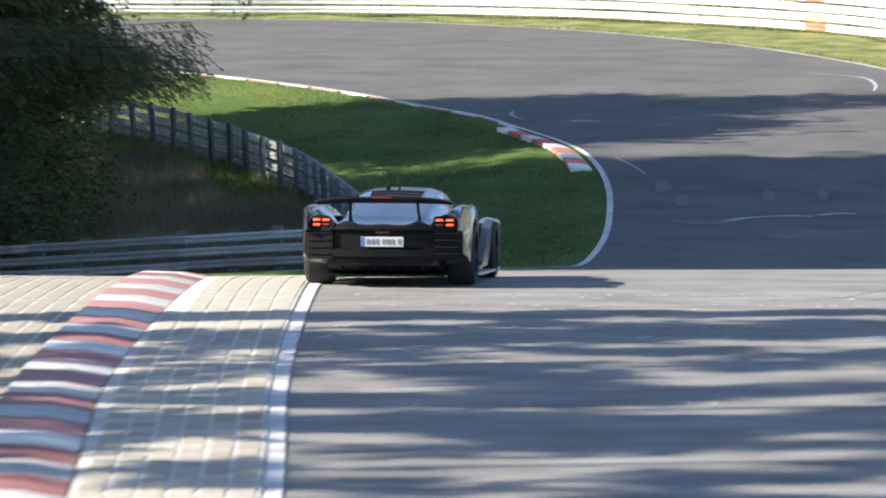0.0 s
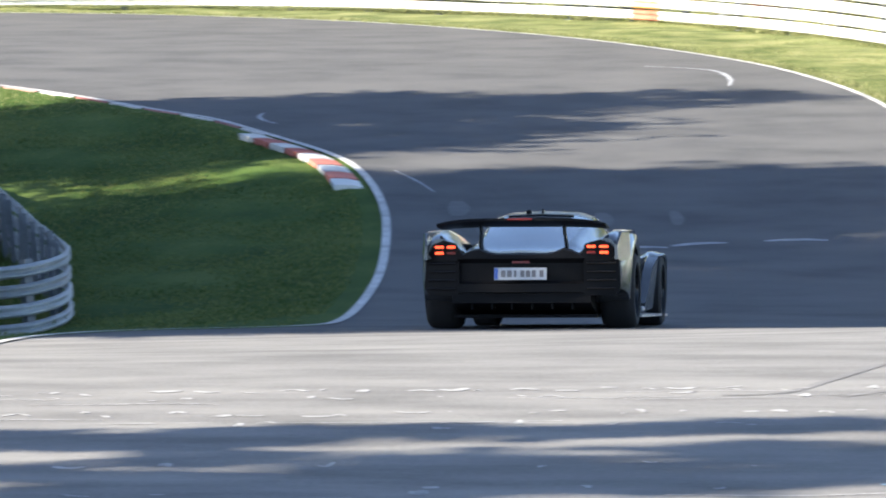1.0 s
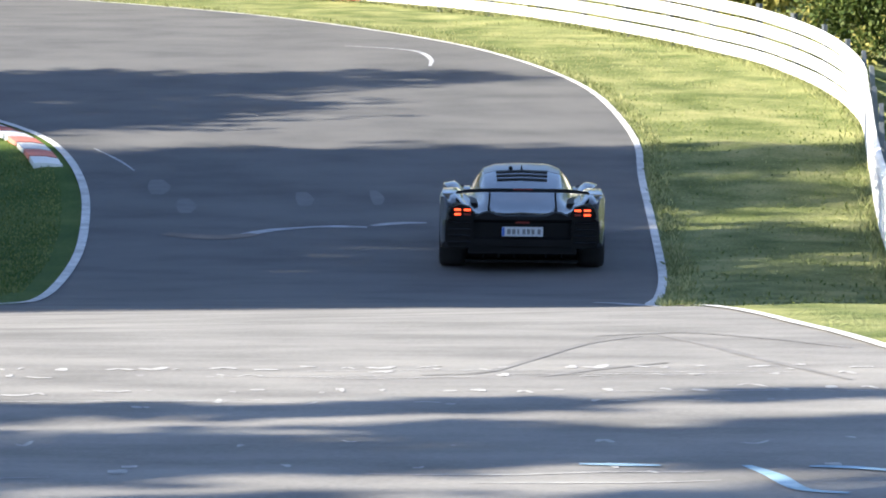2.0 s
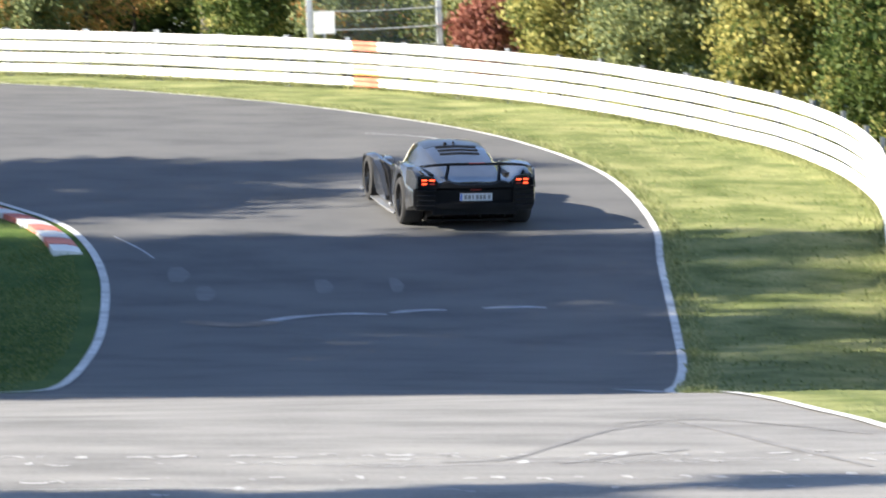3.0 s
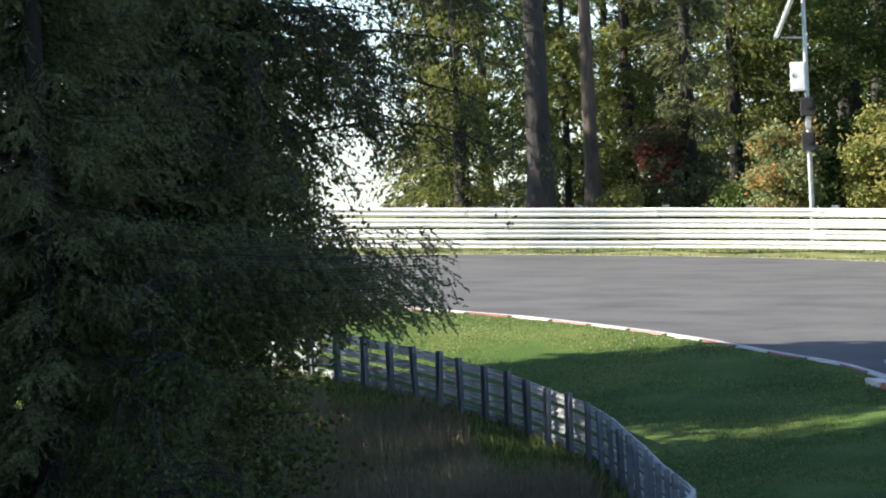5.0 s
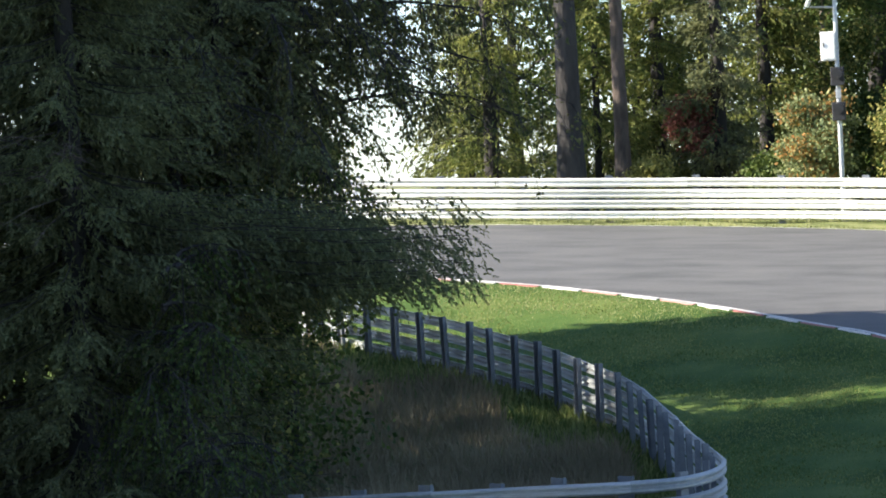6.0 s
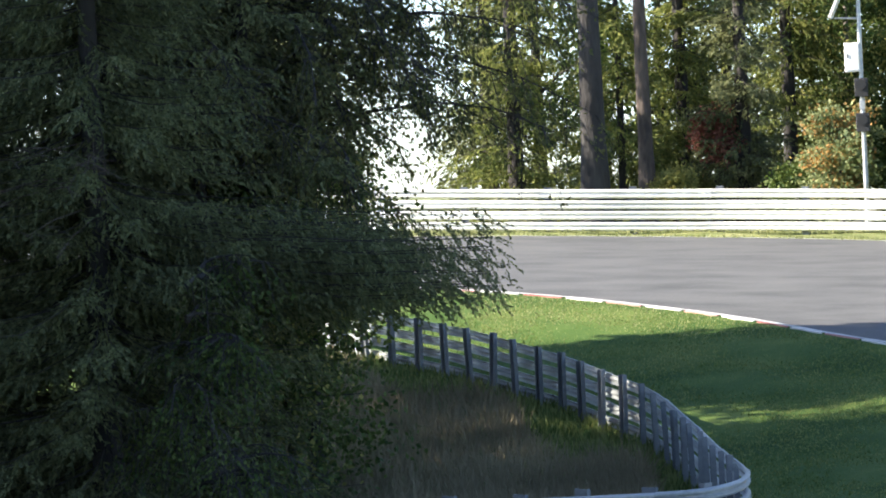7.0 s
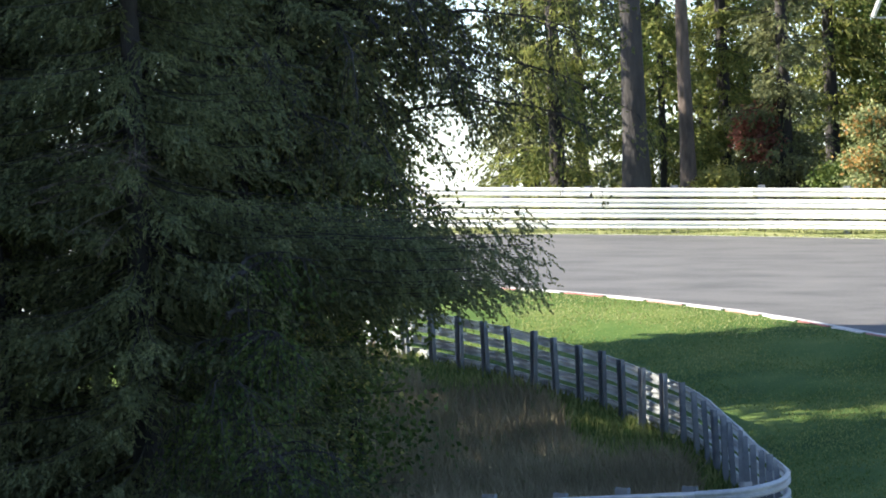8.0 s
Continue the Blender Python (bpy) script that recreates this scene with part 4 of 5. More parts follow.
# ---- signal pole, catch fence, notice ----
def signal_pole():
    x, y = bearing(-4.02, 95.6)
    z0 = gz(x, y)
    p = tagged(new("signal_pole"), "grey steel pole with signal lamps, white cabinet and solar panel", "signal")
    p.location = (x, y, z0)
    e = 3.2 - z0
    part("pole", Geo().tube([(0, 0, -0.3), (0, 0, 2.4), (0, 0, 6.4)], [0.06, 0.055, 0.045], 12), STEEL, p, smooth=40)
    for h, cap in ((e + 1.656, "upper"), (e + 0.865, "lower")):
        lamp = part("signal_lamp", Geo().box((0, -0.13, h), (0.30, 0.18, 0.42)), DARK, p, "black signal lamp housing")
        part("hood", Geo().tube([(0, -0.20, h + 0.08), (0, -0.40, h + 0.06)], [0.12, 0.125], 14), DARK, lamp)
        part("lens", Geo().tube([(0, -0.2, h + 0.08), (0, -0.225, h + 0.08)], [0.09, 0.085], 14), LENS, lamp)
    part("bracket", Geo().box((0, -0.05, e + 1.266), (0.12, 0.1, 0.22)), STEEL, p)
    box = part("cabinet", Geo().box((-0.18, -0.05, e + 2.342), (0.34, 0.26, 0.66), bevel=0.08), BOXW, p, "white equipment cabinet")
    part("cabinet_door", Geo().box((-0.18, -0.188, e + 2.342), (0.29, 0.012, 0.58)), BOXW, box)
    part("lock", Geo().box((-0.28, -0.20, e + 2.374), (0.02, 0.02, 0.08)), DARK, box)
    part("arm", Geo().tube([(0, 0, e + 3.218), (-0.55, 0, e + 3.249)], [0.025, 0.02], 8), STEEL, p)
    part("solar_panel", Geo().box((-0.45, 0.02, e + 3.692), (0.06, 0.62, 0.95), Euler((0, radians(24), 0)).to_matrix()), BOXW, p, "tilted solar panel seen from its pale back")


signal_pole()


def catch_fence():
    xl, xr, y = 2.29, 5.04, 89.6
    zl = min(gz(xl, y), gz(xr, y))
    top = 3.2 + 89.7 * math.tan(radians(0.72)) - zl
    f = tagged(new("catch_fence"), "galvanised catch fence panel with wire cables and mesh", "fence")
    f.location = (xl, y, zl)
    w = xr - xl
    for x in (0, w):
        part("fence_post", Geo().box((x, 0, top / 2 - 0.2), (0.13, 0.13, top + 0.4)), STEEL, f)
        part("cranked_arm", Geo().tube([(x, 0, top - 0.02), (x, -0.25, top + 0.15), (x - 0.02, -0.55, top + 0.28)], [0.06, 0.05, 0.045], 8), STEEL, f)
    part("top_rail", Geo().tube([(-0.1, -0.3, top + 0.16), (w * 0.5, -0.3, top + 0.13), (w + 0.05, -0.3, top + 0.14)], [0.055] * 3, 10), BOXW, f)
    for k in range(8):
        z = 0.45 + (top - 0.6) * k / 7
        part("cable", Geo().tube([(0, -0.07, z), (w * 0.5, -0.07, z - 0.035), (w, -0.07, z)], [0.016] * 3, 6), STEEL, f)
    v, q = [], []
    for k in range(46):
        x = w * (k + 0.5) / 46
        q.append([(x - 0.003, 0.0, 0.1), (x + 0.003, 0.0, 0.1), (x + 0.003, 0.0, top - 0.1), (x - 0.003, 0.0, top - 0.1)])
    for k in range(34):
        z = 0.1 + (top - 0.2) * k / 34
        q.append([(0, 0.004, z), (w, 0.004, z), (w, 0.004, z + 0.006), (0, 0.004, z + 0.006)])
    g = Geo()
    for a in q:
        b = [(p[0], p[1] + 0.006, p[2]) for p in a]
        g.loft([a, b])
    part("wire_mesh", g, ZINC, f)


catch_fence()
nx0, ny0 = bearing(1.66, 88.2)
sign = tagged(new("notice_board"), "small blank white notice board above the barrier", "sign")
sign.location = (nx0, ny0, gz(nx0, ny0))
hz = 3.2 + 88.2 * math.tan(radians(-0.54)) - sign.location.z
part("board", Geo().box((0, 0, hz), (0.44, 0.03, 0.46)), BOXW, sign)
part("stake", Geo().tube([(0, 0.03, -0.2), (0, 0.03, hz + 0.1)], [0.025, 0.025], 8), STEEL, sign)


# ---- grass ----
def tufts(name, label, x, y, h, material, rs, spread=0.5, wid=0.02):
    n = len(x)
    z = ground_z(x, y) - 0.01
    P = np.stack([x, y, z], 1)
    D = np.stack([rs.normal(scale=spread, size=n), rs.normal(scale=spread, size=n), np.ones(n)], 1)
    v, f = quads_along(P, D, h, wid * rs.uniform(0.6, 1.5, n), rs)
    return tagged(new(name, raw_mesh(name, v, f, material)), label, "grass", kind="stuff")


rs = np.random.RandomState(9)
RAILED = spline([deep(p) for p in NEAR], 0.5)
x, y = rs.uniform(-24, 14, 120000), rs.uniform(37, 98, 120000)
keep = ~in_poly(x, y, np.vstack([shift(inner, 0.35), shift(outer, -0.03)[::-1]]))
keep &= ~((y < 80) & (x > 11)) & ~(x < -4 - (70 - y) * 0.9)
x, y = x[keep], y[keep]
lawn = in_poly(x, y, LAWN)
# greener near blades, also darker to stand in for the tree shade there
shade_green = ~lawn & (y < 66) & (rs.uniform(size=len(x)) < 0.55)
tufts("mown_grass", "short mown green grass blades on the lawn", x[lawn], y[lawn], rs.uniform(0.02, 0.055, lawn.sum()), BLADE, rs, 0.8, 0.016)
lawn |= shade_green
tufts("verge_grass", "short yellowing grass blades on the outer verge", x[~lawn], y[~lawn], rs.uniform(0.02, 0.06, (~lawn).sum()), BLADE_V, rs, 0.8, 0.016)
tufts("lush_verge_grass", "greener grass blades on the outer verge, darkened for tree shade", x[shade_green], y[shade_green], rs.uniform(0.03, 0.08, shade_green.sum()), BLADE, rs, 0.8, 0.018)
x, y = rs.uniform(-15, 0, 200000), rs.uniform(45, 76, 200000)
keep = in_poly(x, y, np.vstack([shift(inner, 0.3), [(-60, -60)]])) & ~in_poly(x, y, RAILED)
x, y = x[keep], y[keep]
# sunlight on the far lawn is put into the colour by mixing in paler blades
paler = rs.uniform(size=len(x)) < np.clip((y + 0.35 * x - 64.3) / 5, 0, 0.6)
tufts("lawn_grass", "dense short grass on the lawn inside the bend", x[~paler], y[~paler], rs.uniform(0.02, 0.06, (~paler).sum()), BLADE, rs, 0.7, 0.014)
tufts("dry_lawn_grass", "short grass on the lawn beside the kerb, paled for sunlight", x[paler], y[paler], rs.uniform(0.02, 0.06, paler.sum()), BLADE_V, rs, 0.7, 0.014)
e = shift(outer[(outer[:, 1] > 38)], -0.08)
pick = rs.randint(0, len(e), 9000)
x, y = e[pick, 0] + rs.normal(scale=0.10, size=9000) + 0.05, e[pick, 1] + rs.normal(scale=0.12, size=9000)
ok = ~in_poly(x, y, np.vstack([inner, shift(outer, -0.01)[::-1]]))
tufts("edge_grass", "ragged grass along the outer edge of the track", x[ok], y[ok], rs.uniform(0.04, 0.12, ok.sum()), BLADE_V, rs, 0.5, 0.02)
pick = rs.randint(0, len(far_c), 9000)
x, y = far_c[pick, 0] + rs.normal(scale=0.14, size=9000), far_c[pick, 1] + rs.normal(scale=0.16, size=9000)
tufts("barrier_grass", "longer grass growing at the foot of the barrier", x, y, rs.uniform(0.05, 0.2, 9000), BLADE_V, rs, 0.4, 0.02)
x, y = rs.uniform(-16, -4.6, 110000), rs.uniform(42.5, 69, 110000)
keep = in_poly(x, y, RAILED)
x, y = x[keep], y[keep]
d = to_curve(x, y, RAILED)
tall = d > 0.9 + 0.5 * np.sin(x * 2)
tufts("hollow_grass", "tall dry straw-coloured grass in the hollow", x[tall], y[tall], rs.uniform(0.15, 0.48, tall.sum()), HAY, rs, 0.45, 0.014)
tufts("hollow_green", "rough green grass behind the guard rail", x[~tall], y[~tall], rs.uniform(0.08, 0.22, (~tall).sum()), BLADE, rs, 0.4, 0.025)

x, y = rs.uniform(-16, -8.6, 7000), rs.uniform(46.0, 48.9, 7000)
keep = in_poly(x, y, RAILED)
x, y = x[keep], y[keep]
tufts("tall_straw", "tall pale straw between the rail and the spruces", x, y, rs.uniform(0.35, 1.05, len(x)) * np.clip(0.75 + 0.5 * np.sin(x * 1.9) * np.cos(y * 1.7), 0.3, 1.2), HAY, rs, 0.3, 0.014)


# ---- the car ----
WHEELBASE, TRACK, WHEEL_R = 2.80, 0.80, 0.345

# the shell, station by station: y, half width, wing top (x, z), valley (x, z), cabin foot (x, z), roof edge x, roof z
SHELL = [(-0.86, 0.84, 0.69, 0.76, 0.5, 0.68, 0.4, 0.68, 0.26, 0.69), (-0.7, 0.915, 0.75, 0.835, 0.52, 0.69, 0.43, 0.7, 0.33, 0.721),
         (-0.4, 0.95, 0.77, 0.88, 0.55, 0.725, 0.48, 0.745, 0.37, 0.8), (0, 0.96, 0.77, 0.9, 0.58, 0.75, 0.52, 0.765, 0.39, 0.904),
         (0.4, 0.945, 0.75, 0.874, 0.62, 0.76, 0.57, 0.775, 0.41, 0.995), (0.8, 0.905, 0.73, 0.806, 0.66, 0.756, 0.61, 0.766, 0.425, 1.061),
         (1.2, 0.845, 0.71, 0.735, 0.68, 0.725, 0.63, 0.745, 0.43, 1.083), (1.6, 0.775, 0.67, 0.67, 0.65, 0.665, 0.6, 0.69, 0.41, 1.043),
         (2.0, 0.75, 0.67, 0.635, 0.6, 0.6, 0.55, 0.63, 0.37, 0.93), (2.35, 0.82, 0.75, 0.675, 0.56, 0.55, 0.48, 0.575, 0.31, 0.773),
         (2.8, 0.94, 0.8, 0.725, 0.51, 0.5, 0.41, 0.53, 0.25, 0.6), (3.15, 0.935, 0.8, 0.665, 0.48, 0.42, 0.36, 0.44, 0.2, 0.47),
         (3.45, 0.86, 0.73, 0.49, 0.46, 0.33, 0.32, 0.34, 0.2, 0.36), (3.7, 0.62, 0.5, 0.3, 0.36, 0.25, 0.25, 0.26, 0.15, 0.27)]


def shell_at(y):
    k = [r[0] for r in SHELL]
    i = min(max(int(np.searchsorted(k, y, side="right")) - 1, 0), len(SHELL) - 2)
    a, b, p, q = SHELL[i], SHELL[i + 1], SHELL[max(i - 1, 0)], SHELL[min(i + 2, len(SHELL) - 1)]
    h = b[0] - a[0]
    s = (y - a[0]) / h
    out = []
    for c in range(1, 10):
        ma, mb = (b[c] - p[c]) / (b[0] - p[0]) * h, (q[c] - a[c]) / (q[0] - a[0]) * h
        out.append((2 * s**3 - 3 * s**2 + 1) * a[c] + (s**3 - 2 * s**2 + s) * ma + (-2 * s**3 + 3 * s**2) * b[c] + (s**3 - s**2) * mb)
    return out


def shell_half(y):
    """Half an outline of the shell, from the middle of the floor to the middle of the roof."""
    xo, xf, zt, xv, zv, xc, zc, xr, zr = shell_at(y)
    low = float(np.interp(y, [-.9, -.5, -.42, .42, 3.3, 3.7], [.40, .30, .22, .13, .13, .17]))
    za, xi = low, xo - 0.10
    for ax in (0.0, WHEELBASE):
        d = abs(y - ax)
        if d < 0.405:
            za, xi = max(low, WHEEL_R + math.sqrt(0.405**2 - d * d)), 0.56
    za = min(za, zt - 0.06)
    h = zt - za
    zr = max(zr, zc + 0.004)
    return [(0, low), (xi - 0.02, low), (xi, za), (xo - 0.015, za), (xo, za + 0.30 * h), (xo - 0.012, za + 0.62 * h), (xf + 0.62 * (xo - xf), zt - 0.09 * h - 0.012), (xf + 0.15, zt - 0.006) if xo - xf > .18 else (xf + 0.05, zt - 0.006),
            (xf, zt), (0.6 * xf + 0.4 * xv, 0.66 * zt + 0.34 * zv), (xv, zv), (xc, zc), (0.55 * xc + 0.45 * xr, 0.48 * zc + 0.52 * zr), (xr + 0.02, zr - 0.18 * (zr - zc)), (xr * 0.72, zr - 0.012), (0, zr)]


def skin(ys, i0, i1, out, mirror=False, side=1):
    """A thin panel that lies on the shell between two outline points."""
    rings = []
    for y in ys:
        half = [(side * x, z) for x, z in shell_half(y)[i0:i1 + 1]]
        pts = half + [(-x, z) for x, z in half[::-1][1:]] if mirror else half
        top, under = [], []
        for k, (x, z) in enumerate(pts):
            a, b = pts[max(k - 1, 0)], pts[min(k + 1, len(pts) - 1)]
            dx, dz = b[0] - a[0], b[1] - a[1]
            ln = max(math.hypot(dx, dz), 1e-6)
            nx, nz = dz / ln, -dx / ln
            if nz * (1 if abs(nz) > 0.2 else 0) + nx * (x > 0) - nx * (x < 0) < 0:
                nx, nz = -nx, -nz
            top.append((x + out * nx, y, z + out * nz))
            under.append((x - 0.012 * nx, y, z - 0.012 * nz))
        rings.append(top + under[::-1])
    return Geo().loft(rings)


def build_wheel(width):
    tyre = Geo()
    prof = [(-0.5, 0.25), (-0.5, 0.31), (-0.42, 0.337), (-0.25, 0.345), (0.25, 0.345), (0.42, 0.337), (0.5, 0.31), (0.5, 0.25), (0.40, 0.24), (-0.40, 0.24)]
    rings = [[(width * a, r * math.cos(t), r * math.sin(t)) for a, r in prof] for t in np.linspace(0, 2 * math.pi, 41)]
    tyre.loft(rings, cap=False)
    rim = Geo()
    lip = [(-0.40, 0.252), (0.46, 0.252), (0.46, 0.236), (0.36, 0.226), (-0.40, 0.226)]
    rim.loft([[(width * a, r * math.cos(t), r * math.sin(t)) for a, r in lip] for t in np.linspace(0, 2 * math.pi, 37)], cap=False)
    rim.tube([(width * 0.26, 0, 0), (width * 0.40, 0, 0)], [0.06, 0.045], 14)
    for k in range(10):
        a = 2 * math.pi * k / 10 + (0.10 if k % 2 else -0.10)
        rim.box((width * 0.35, 0.135 * math.cos(a), 0.135 * math.sin(a)), (0.030, 0.21, 0.022), Euler((a, 0, 0)).to_matrix())
    disc = Geo().tube([(width * 0.02, 0, 0), (width * 0.10, 0, 0)], [0.18, 0.18], 24)
    return tyre.mesh("wheel", RUBBER, 40), rim.mesh("rim", RIM, 40), disc.mesh("brake_disc", SILVER, 40)


def tail_y(x):
    """The bowed line of the tail in plan."""
    return -0.925 + 0.12 * (x / 0.85)**2


def build_car():
    car = tagged(new("sports_car"), "low matt-black sports car with a rear wing and lit tail lamps", "car")
    ys = sorted(set(np.round(np.concatenate([np.arange(-.76, 3.701, .06), [-.404, -.39, -.37, .37, .39, .404, 2.396, 2.41, 2.43, 3.17, 3.19, 3.204, 3.7]]), 3)))
    rings = []
    for y in ys:
        half = shell_half(y)
        rings.append([(x, y, z) for x, z in half] + [(-x, y, z) for x, z in half[::-1][1:-1]])
    part("body", Geo().loft(rings), BODY, car, smooth=42)
    part("splitter", Geo().loft([[(x, 3.30 + (0.44 - 0.16 * (x / .9)**2) * s, .085) for x in np.linspace(-.9, .9, 9)] + [(x, 3.30 + (0.44 - 0.16 * (x / .9)**2) * s, .11) for x in np.linspace(.9, -.9, 9)] for s in (0, 1)]), SILVER, car, "thin pale front splitter")
    part("floor_tray", Geo().box((0, 1.4, 0.115), (1.30, 3.9, 0.03)), CARBON, car)
    # glass, roof and engine cover lie on the shell
    canopy = part("canopy", skin(np.linspace(1.72, 2.52, 12), 13, 15, 0.004, mirror=True), GLASS, car, "tinted windscreen", smooth=40)
    for s in (-1, 1):
        part("side_window", skin(np.linspace(1.12, 2.22, 12), 11, 13, 0.005, side=s), GLASS, canopy, "side window that mirrors the sky", smooth=40)
    part("roof", skin(np.linspace(0.72, 1.74, 12), 13, 15, 0.006, mirror=True), ROOFM, car, "dark satin roof panel", smooth=40)
    cover = part("engine_cover", skin(np.linspace(-0.80, 0.70, 20), 13, 15, 0.005, mirror=True), COVER, car, "glossy dark engine cover", smooth=40)
    for k in range(3):
        y = 0.66 - 0.16 * k
        part("louvre", skin([y, y - .03, y - .055], 14, 15, 0.016, mirror=True), CARBON, cover, "dark raised louvre slat")
    part("antenna", Geo().loft([[(-.014, .86, 1.05), (.014, .86, 1.05), (.005, .82, 1.105), (-.005, .82, 1.105)], [(-.014, .70, 1.03), (.014, .70, 1.03), (.005, .76, 1.10), (-.005, .76, 1.10)]]), CARBON, car)
    part("roof_camera", Geo().box((-0.13, 0.76, 1.065), (.045, .07, .06), bevel=.5), CARBON, car)
    for s in (-1, 1):
        # flank: blade behind the front wheel, dark intake, sill
        part("blade_panel", Geo().loft([[(s * (x + a), y, z) for x, z in ((.80, zb), (.865, zb), (.90 - .03 * (2.36 - y), zt), (.80, zt))] for y, zb, zt, a in ((1.55, .15, .22, 0), (1.80, .15, .36, 0), (2.05, .16, .54, 0), (2.25, .17, .62, .01), (2.38, .30, .66, .02))]), BODY, car, "grey air blade behind the front wheel", smooth=40)
        part("intake", Geo().loft([[(s * x, y, z) for x, z in ((.70, zb), (xx, zb), (xx, zt), (.70, zt))] for y, zb, zt, xx in ((.92, .16, .22, .885), (1.2, .15, .32, .862), (1.6, .15, .40, .80), (1.9, .26, .56, .775), (2.18, .50, .64, .80))]), CARBON, car, "dark air intake along the flank")
        part("intake_lip", Geo().box((s * .90, 0.98, .17), (.05, .16, .05), Euler((0, 0, radians(s * 8))).to_matrix(), bevel=.6), SILVER, car)
        part("sill", Geo().loft([[(s * x, y, z) for x, z in ((.72, .095), (xx, .095), (xx, .118), (.72, .125))] for y, xx in ((.42, .955), (.9, .97), (1.7, .96), (2.36, .955))]), SILVER, car, "bare metal side sill")
        part("wheel_well", Geo().box((s * .66, 0, .52), (.30, .78, .50)), CARBON, car)
        part("wheel_well", Geo().box((s * .60, WHEELBASE, .40), (.20, .78, .34)), CARBON, car)
        # tail lamp cluster: a six-sided black housing with four lamp bars
        hexa = [(.535, .680), (.60, .770), (.70, .797), (.80, .760), (.845, .680), (.80, .610), (.58, .610)]
        lampbox = part("lamp_housing", Geo().loft([[(s * x, tail_y(x) + d, z) for x, z in hexa] for d in (-.012, .10)]), CARBON, car, "black six-sided tail lamp housing")
        for x, z, lit in ((.63, .735, 1), (.74, .735, 1), (.74, .682, 1), (.63, .682, 0)):
            part("tail_lamp", Geo().box((s * x, tail_y(x) - .018, z), (.078, .016, .022), Euler((0, 0, radians(s * 10))).to_matrix(), bevel=.5), TAIL if lit else LENS, lampbox, "glowing red lamp bar" if lit else "unlit red lamp bar")
        # vent stack below the lamps
        vent = part("vent", Geo().loft([[(s * x, tail_y(x) + d, z) for x, z in ((.56, .63), (.87, .63), (.885, .38), (.84, .30), (.56, .30))] for d in (.0, .12)]), CARBON, car, "black vent stack under the tail lamps")
        for k in range(4):
            part("vent_slat", Geo().box((s * .715, tail_y(.715) - .006, 0.365 + .075 * k), (.26, .03, .018), Euler((radians(14), 0, radians(s * 11))).to_matrix(), bevel=.4), RIM, vent)
        part("tail_fin", Geo().loft([[(s * (x + .012), y, zb), (s * (x + .045), y, zb), (s * (x + .035), y, zt), (s * (x + .012), y, zt)] for y, zb, zt, x in ((-.90, .62, .745, .83), (-.74, .60, .865, .855), (-.5, .66, .86, .90))]), BODY, car, smooth=40)
    # black tail: bowed fascia, plate, diffuser
    xs_t = np.linspace(-.60, .60, 17)
    top = lambda x: .680 + .055 * max(0, 1 - abs(abs(x) - .40) / .13) - .02 * max(0, 1 - abs(abs(x) - .58) / .1)
    part("tail_panel", Geo().loft([[(x, tail_y(x) + .05, top(x)), (x, tail_y(x) - .005, top(x) - .015), (x, tail_y(x) - .012, .63), (x, tail_y(x) + .035, .59), (x, tail_y(x) + .045, .43), (x, tail_y(x), .405), (x, tail_y(x), .33), (x, tail_y(x) + .16, .31), (x, tail_y(x) + .16, top(x) - .02)] for x in xs_t]), CARBON, car, "black bowed tail panel", smooth=30)
    part("badge_bar", Geo().box((0, -.905, .60), (.16, .012, .024)), LENS, car)
    diff = part("diffuser", Geo().loft([[(x, y, z0) for x in np.linspace(-.62, .62, 9)] + [(x, y, z1) for x in np.linspace(.62, -.62, 9)] for y, z0, z1 in ((-.86, .235, .34), (-.55, .17, .34), (-.2, .10, .24))]), CARBON, car)
    for k in range(6):
        part("fin", Geo().box((-.45 + .18 * k, -.70, .22), (.014, .26, .08)), CARBON, diff)
    part("rain_lamp", Geo().box((0, -.905, .37), (.045, .02, .07)), SILVER, car, "small pale rain lamp")
    plate = part("number_plate", Geo().box((0, -.925, .495), (.47, .012, .108)), PLATE_W, car, "white plate with plain dark bars")
    part("plate_band", Geo().box((-.217, -.933, .495), (.032, .006, .098)), PLATE_B, plate)
    for k, w in ((-.165, .045), (-.105, .045), (-.05, .025), (.02, .04), (.075, .04), (.13, .04), (.205, .04)):
        part("plate_bar", Geo().box((k * .93, -.933, .495), (w * .9, .006, .06)), PLATE_K, plate)
    # wing on two short struts
    foil = [(-.94, .030), (-.93, .052), (-.83, .040), (-.70, .018), (-.60, -.010), (-.61, -.022), (-.72, -.012), (-.84, .0)]
    wing = part("rear_wing", Geo().loft([[(x, y + .09 * (abs(x) / .76)**3 * (1 if y > -.8 else .45), .938 - .028 * (abs(x) / .76)**4 + z * (1 - .35 * (x / .76)**6)) for y, z in foil] for x in np.linspace(-.76, .76, 21)]), CARBON, car, smooth=35)
    for s in (-1, 1):
        part("wing_strut", Geo().loft([[(s * (.375 + b) - .010, y, z), (s * (.375 + b) + .010, y, z), (s * (.375 + b) + .010, y - w, z), (s * (.375 + b) - .010, y - w, z)] for y, z, w, b in ((-.52, .70, .20, .015), (-.60, .77, .14, .01), (-.66, .86, .12, 0), (-.68, .938, .14, 0))]), CARBON, wing)
    part("brake_lamp", Geo().box((0, -.945, .980), (.22, .012, .018), bevel=.5), LENS, wing, "unlit red brake lamp strip")
    wheels = []
    for (w, y) in ((.31, 0.0), (.26, WHEELBASE)):
        tyre, rim, disc = build_wheel(w)
        for s in (-1, 1):
            m = pose(s * TRACK, y, WHEEL_R, 0, 0, 180 if s < 0 else 0)
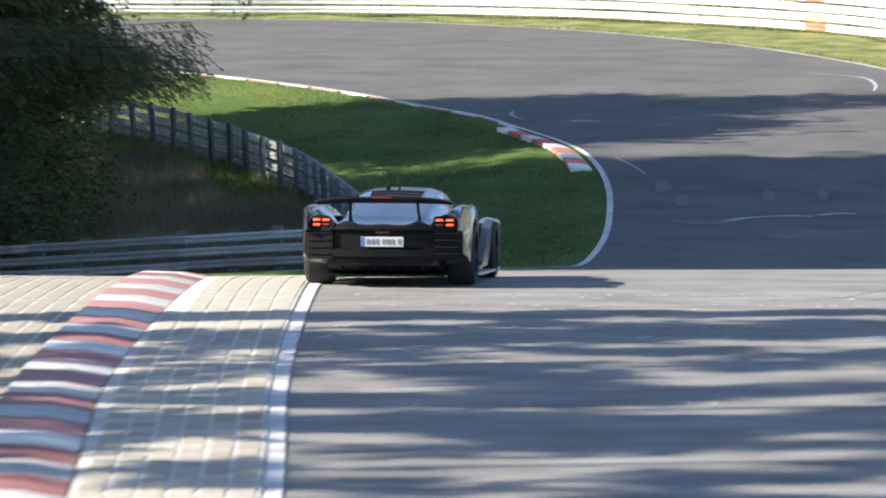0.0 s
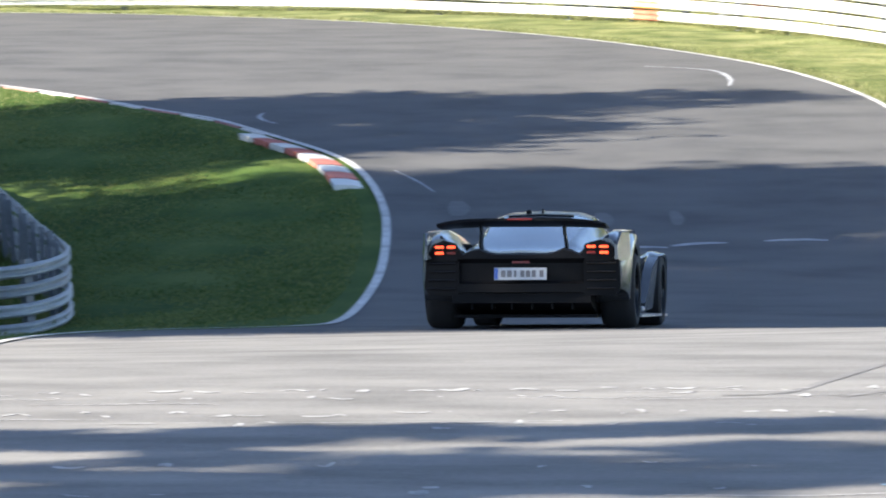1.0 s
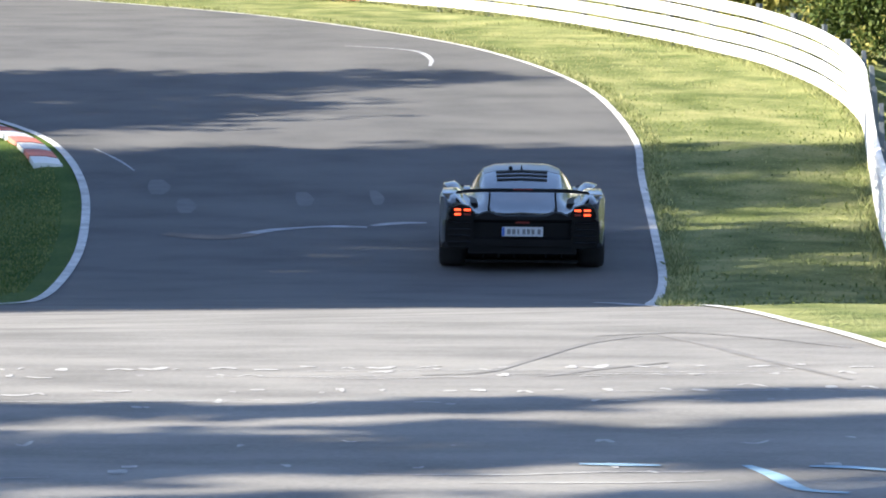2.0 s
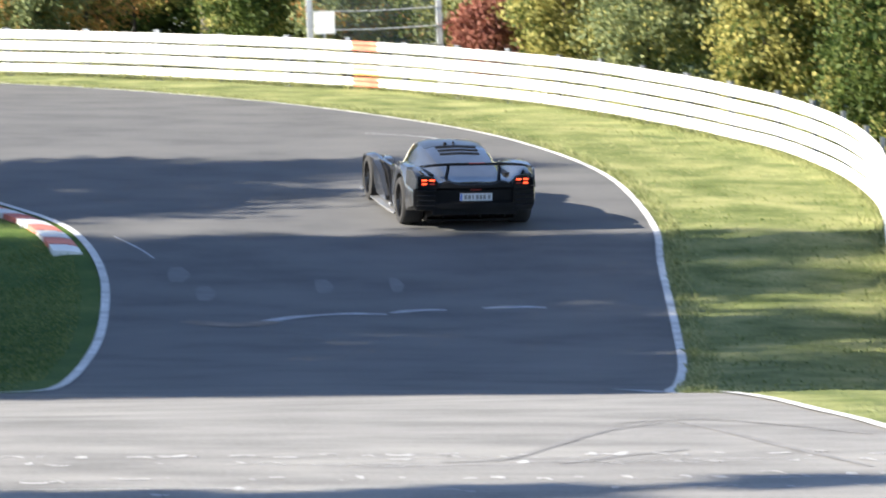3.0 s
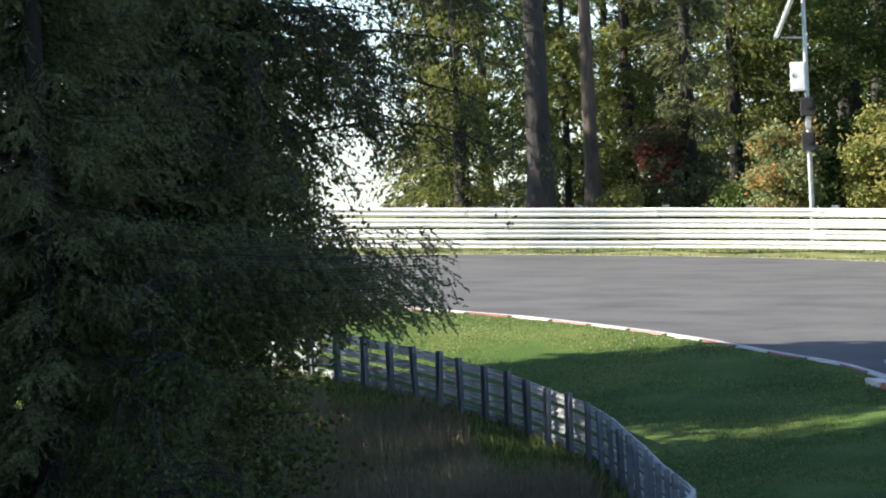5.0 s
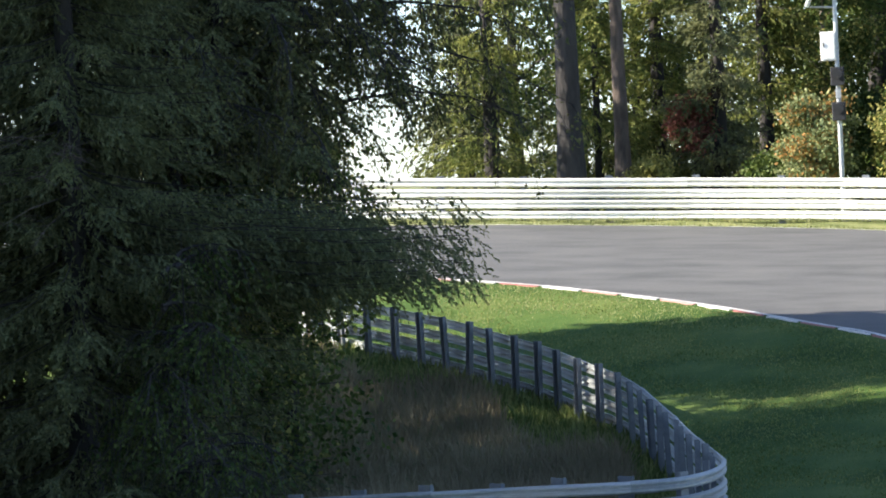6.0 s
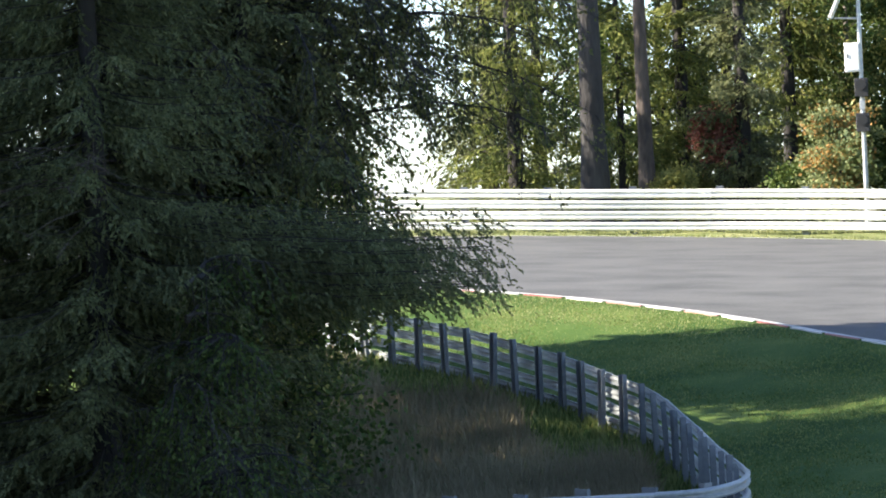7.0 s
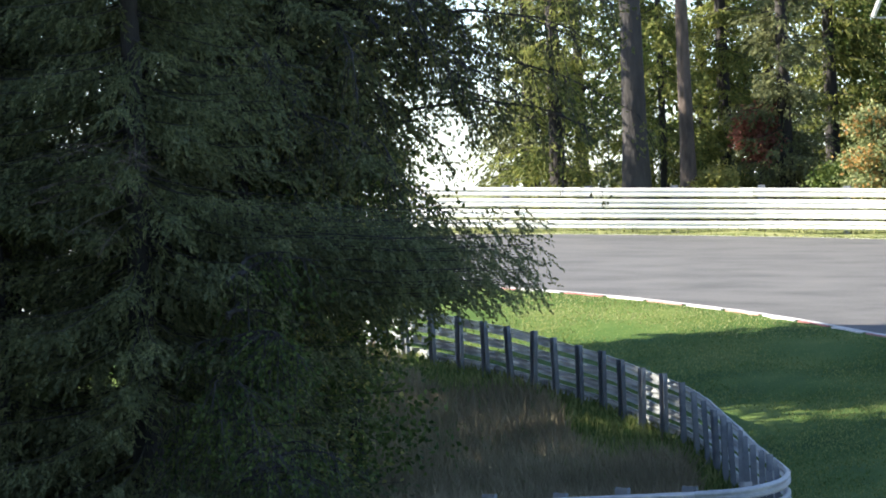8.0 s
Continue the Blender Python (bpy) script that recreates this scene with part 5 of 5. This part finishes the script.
            wh = part("wheel", tyre, None, car, m=m)
            part("rim", rim, None, wh)
            part("brake_disc", disc, None, wh)
            wheels.append((wh, s, y))
    return car, wheels


car, wheels = build_car()

# the way of the rear axle: seconds, x, y, heading to the left
WAY = [(0.0, -3.30, 26.6, -2.5), (0.25, -2.55, 28.3, -3.2), (0.5, -1.66, 30.9, -5.0), (0.75, -0.7, 34.6, -6.5), (1.0, 0.32, 38.3, -7.6), (1.25, 1.45, 41.4, -8.2), (1.5, 2.5, 43.9, -8.0),
       (1.7, 3.09, 45.49, -6.5), (2.0, 3.77, 48.68, -4.2), (2.4, 4.32, 53.98, -0.5), (2.8, 4.15, 58.6, 4.5), (3.0, 3.67, 61.1, 7.6), (3.25, 2.35, 64.45, 14.3), (3.5, 0.60, 67.6, 23),
       (3.8, -2.72, 70.4, 31.5), (4.0, -5.56, 72.95, 39), (4.2, -8.8, 74.4, 46), (4.4, -12.66, 76.38, 52), (4.6, -16.67, 77.86, 60), (5.0, -26.38, 81.45, 70), (5.6, -34.81, 84.19, 76),
       (6.4, -47.47, 88.09, 78), (7.2, -54.86, 90.2, 78), (8.0, -58.02, 90.94, 78)]


def way_at(t):
    k = [w[0] for w in WAY]
    i = min(max(int(np.searchsorted(k, t, side="right")) - 1, 0), len(WAY) - 2)
    a, b = WAY[i], WAY[i + 1]
    p, q = WAY[max(i - 1, 0)], WAY[min(i + 2, len(WAY) - 1)]
    s, h = (t - a[0]) / (b[0] - a[0]), b[0] - a[0]
    out = []
    for c in (1, 2, 3):
        ma = (b[c] - p[c]) / max(b[0] - p[0], 1e-6) * h
        mb = (q[c] - a[c]) / max(q[0] - a[0], 1e-6) * h
        out.append((2 * s**3 - 3 * s**2 + 1) * a[c] + (s**3 - 2 * s**2 + s) * ma + (-2 * s**3 + 3 * s**2) * b[c] + (s**3 - s**2) * mb)
    return out


def car_pose(t):
    x, y, h = way_at(t)
    d = np.array([-math.sin(radians(h)), math.cos(radians(h))])
    n = np.array([d[1], -d[0]])

    def spot(p):
        return Vector((p[0], p[1], float(road_z(p[0], p[1]))))
    r0, f0 = np.array([x, y]), np.array([x, y]) + d * WHEELBASE
    rl, rr, fm = spot(r0 - n * TRACK), spot(r0 + n * TRACK), spot(f0)
    base = (rl + rr) / 2
    f = (fm - base).normalized()
    r = (rr - rl).normalized()
    u = r.cross(f).normalized()
    r = f.cross(u)
    m = Matrix((r, f, u)).transposed().to_4x4()
    m.translation = base
    return m


def motions():
    times = [k / 10 for k in range(81)]
    walk(car, [(t, car_pose(t)) for t in times])
    run, last, turns = 0.0, None, []
    for k in range(241):
        x, y, h = way_at(k / 30)
        if last:
            run += math.hypot(x - last[0], y - last[1])
        last = (x, y)
        turns.append((k / 30, math.degrees(run / WHEEL_R)))
    for wh, s, y in wheels:
        walk(wh, [(t, pose(s * TRACK, y, WHEEL_R, 0, 0, 180 if s < 0 else 0) @ pose(0, 0, 0, -a * s, 0, 0)) for t, a in turns])


motions()
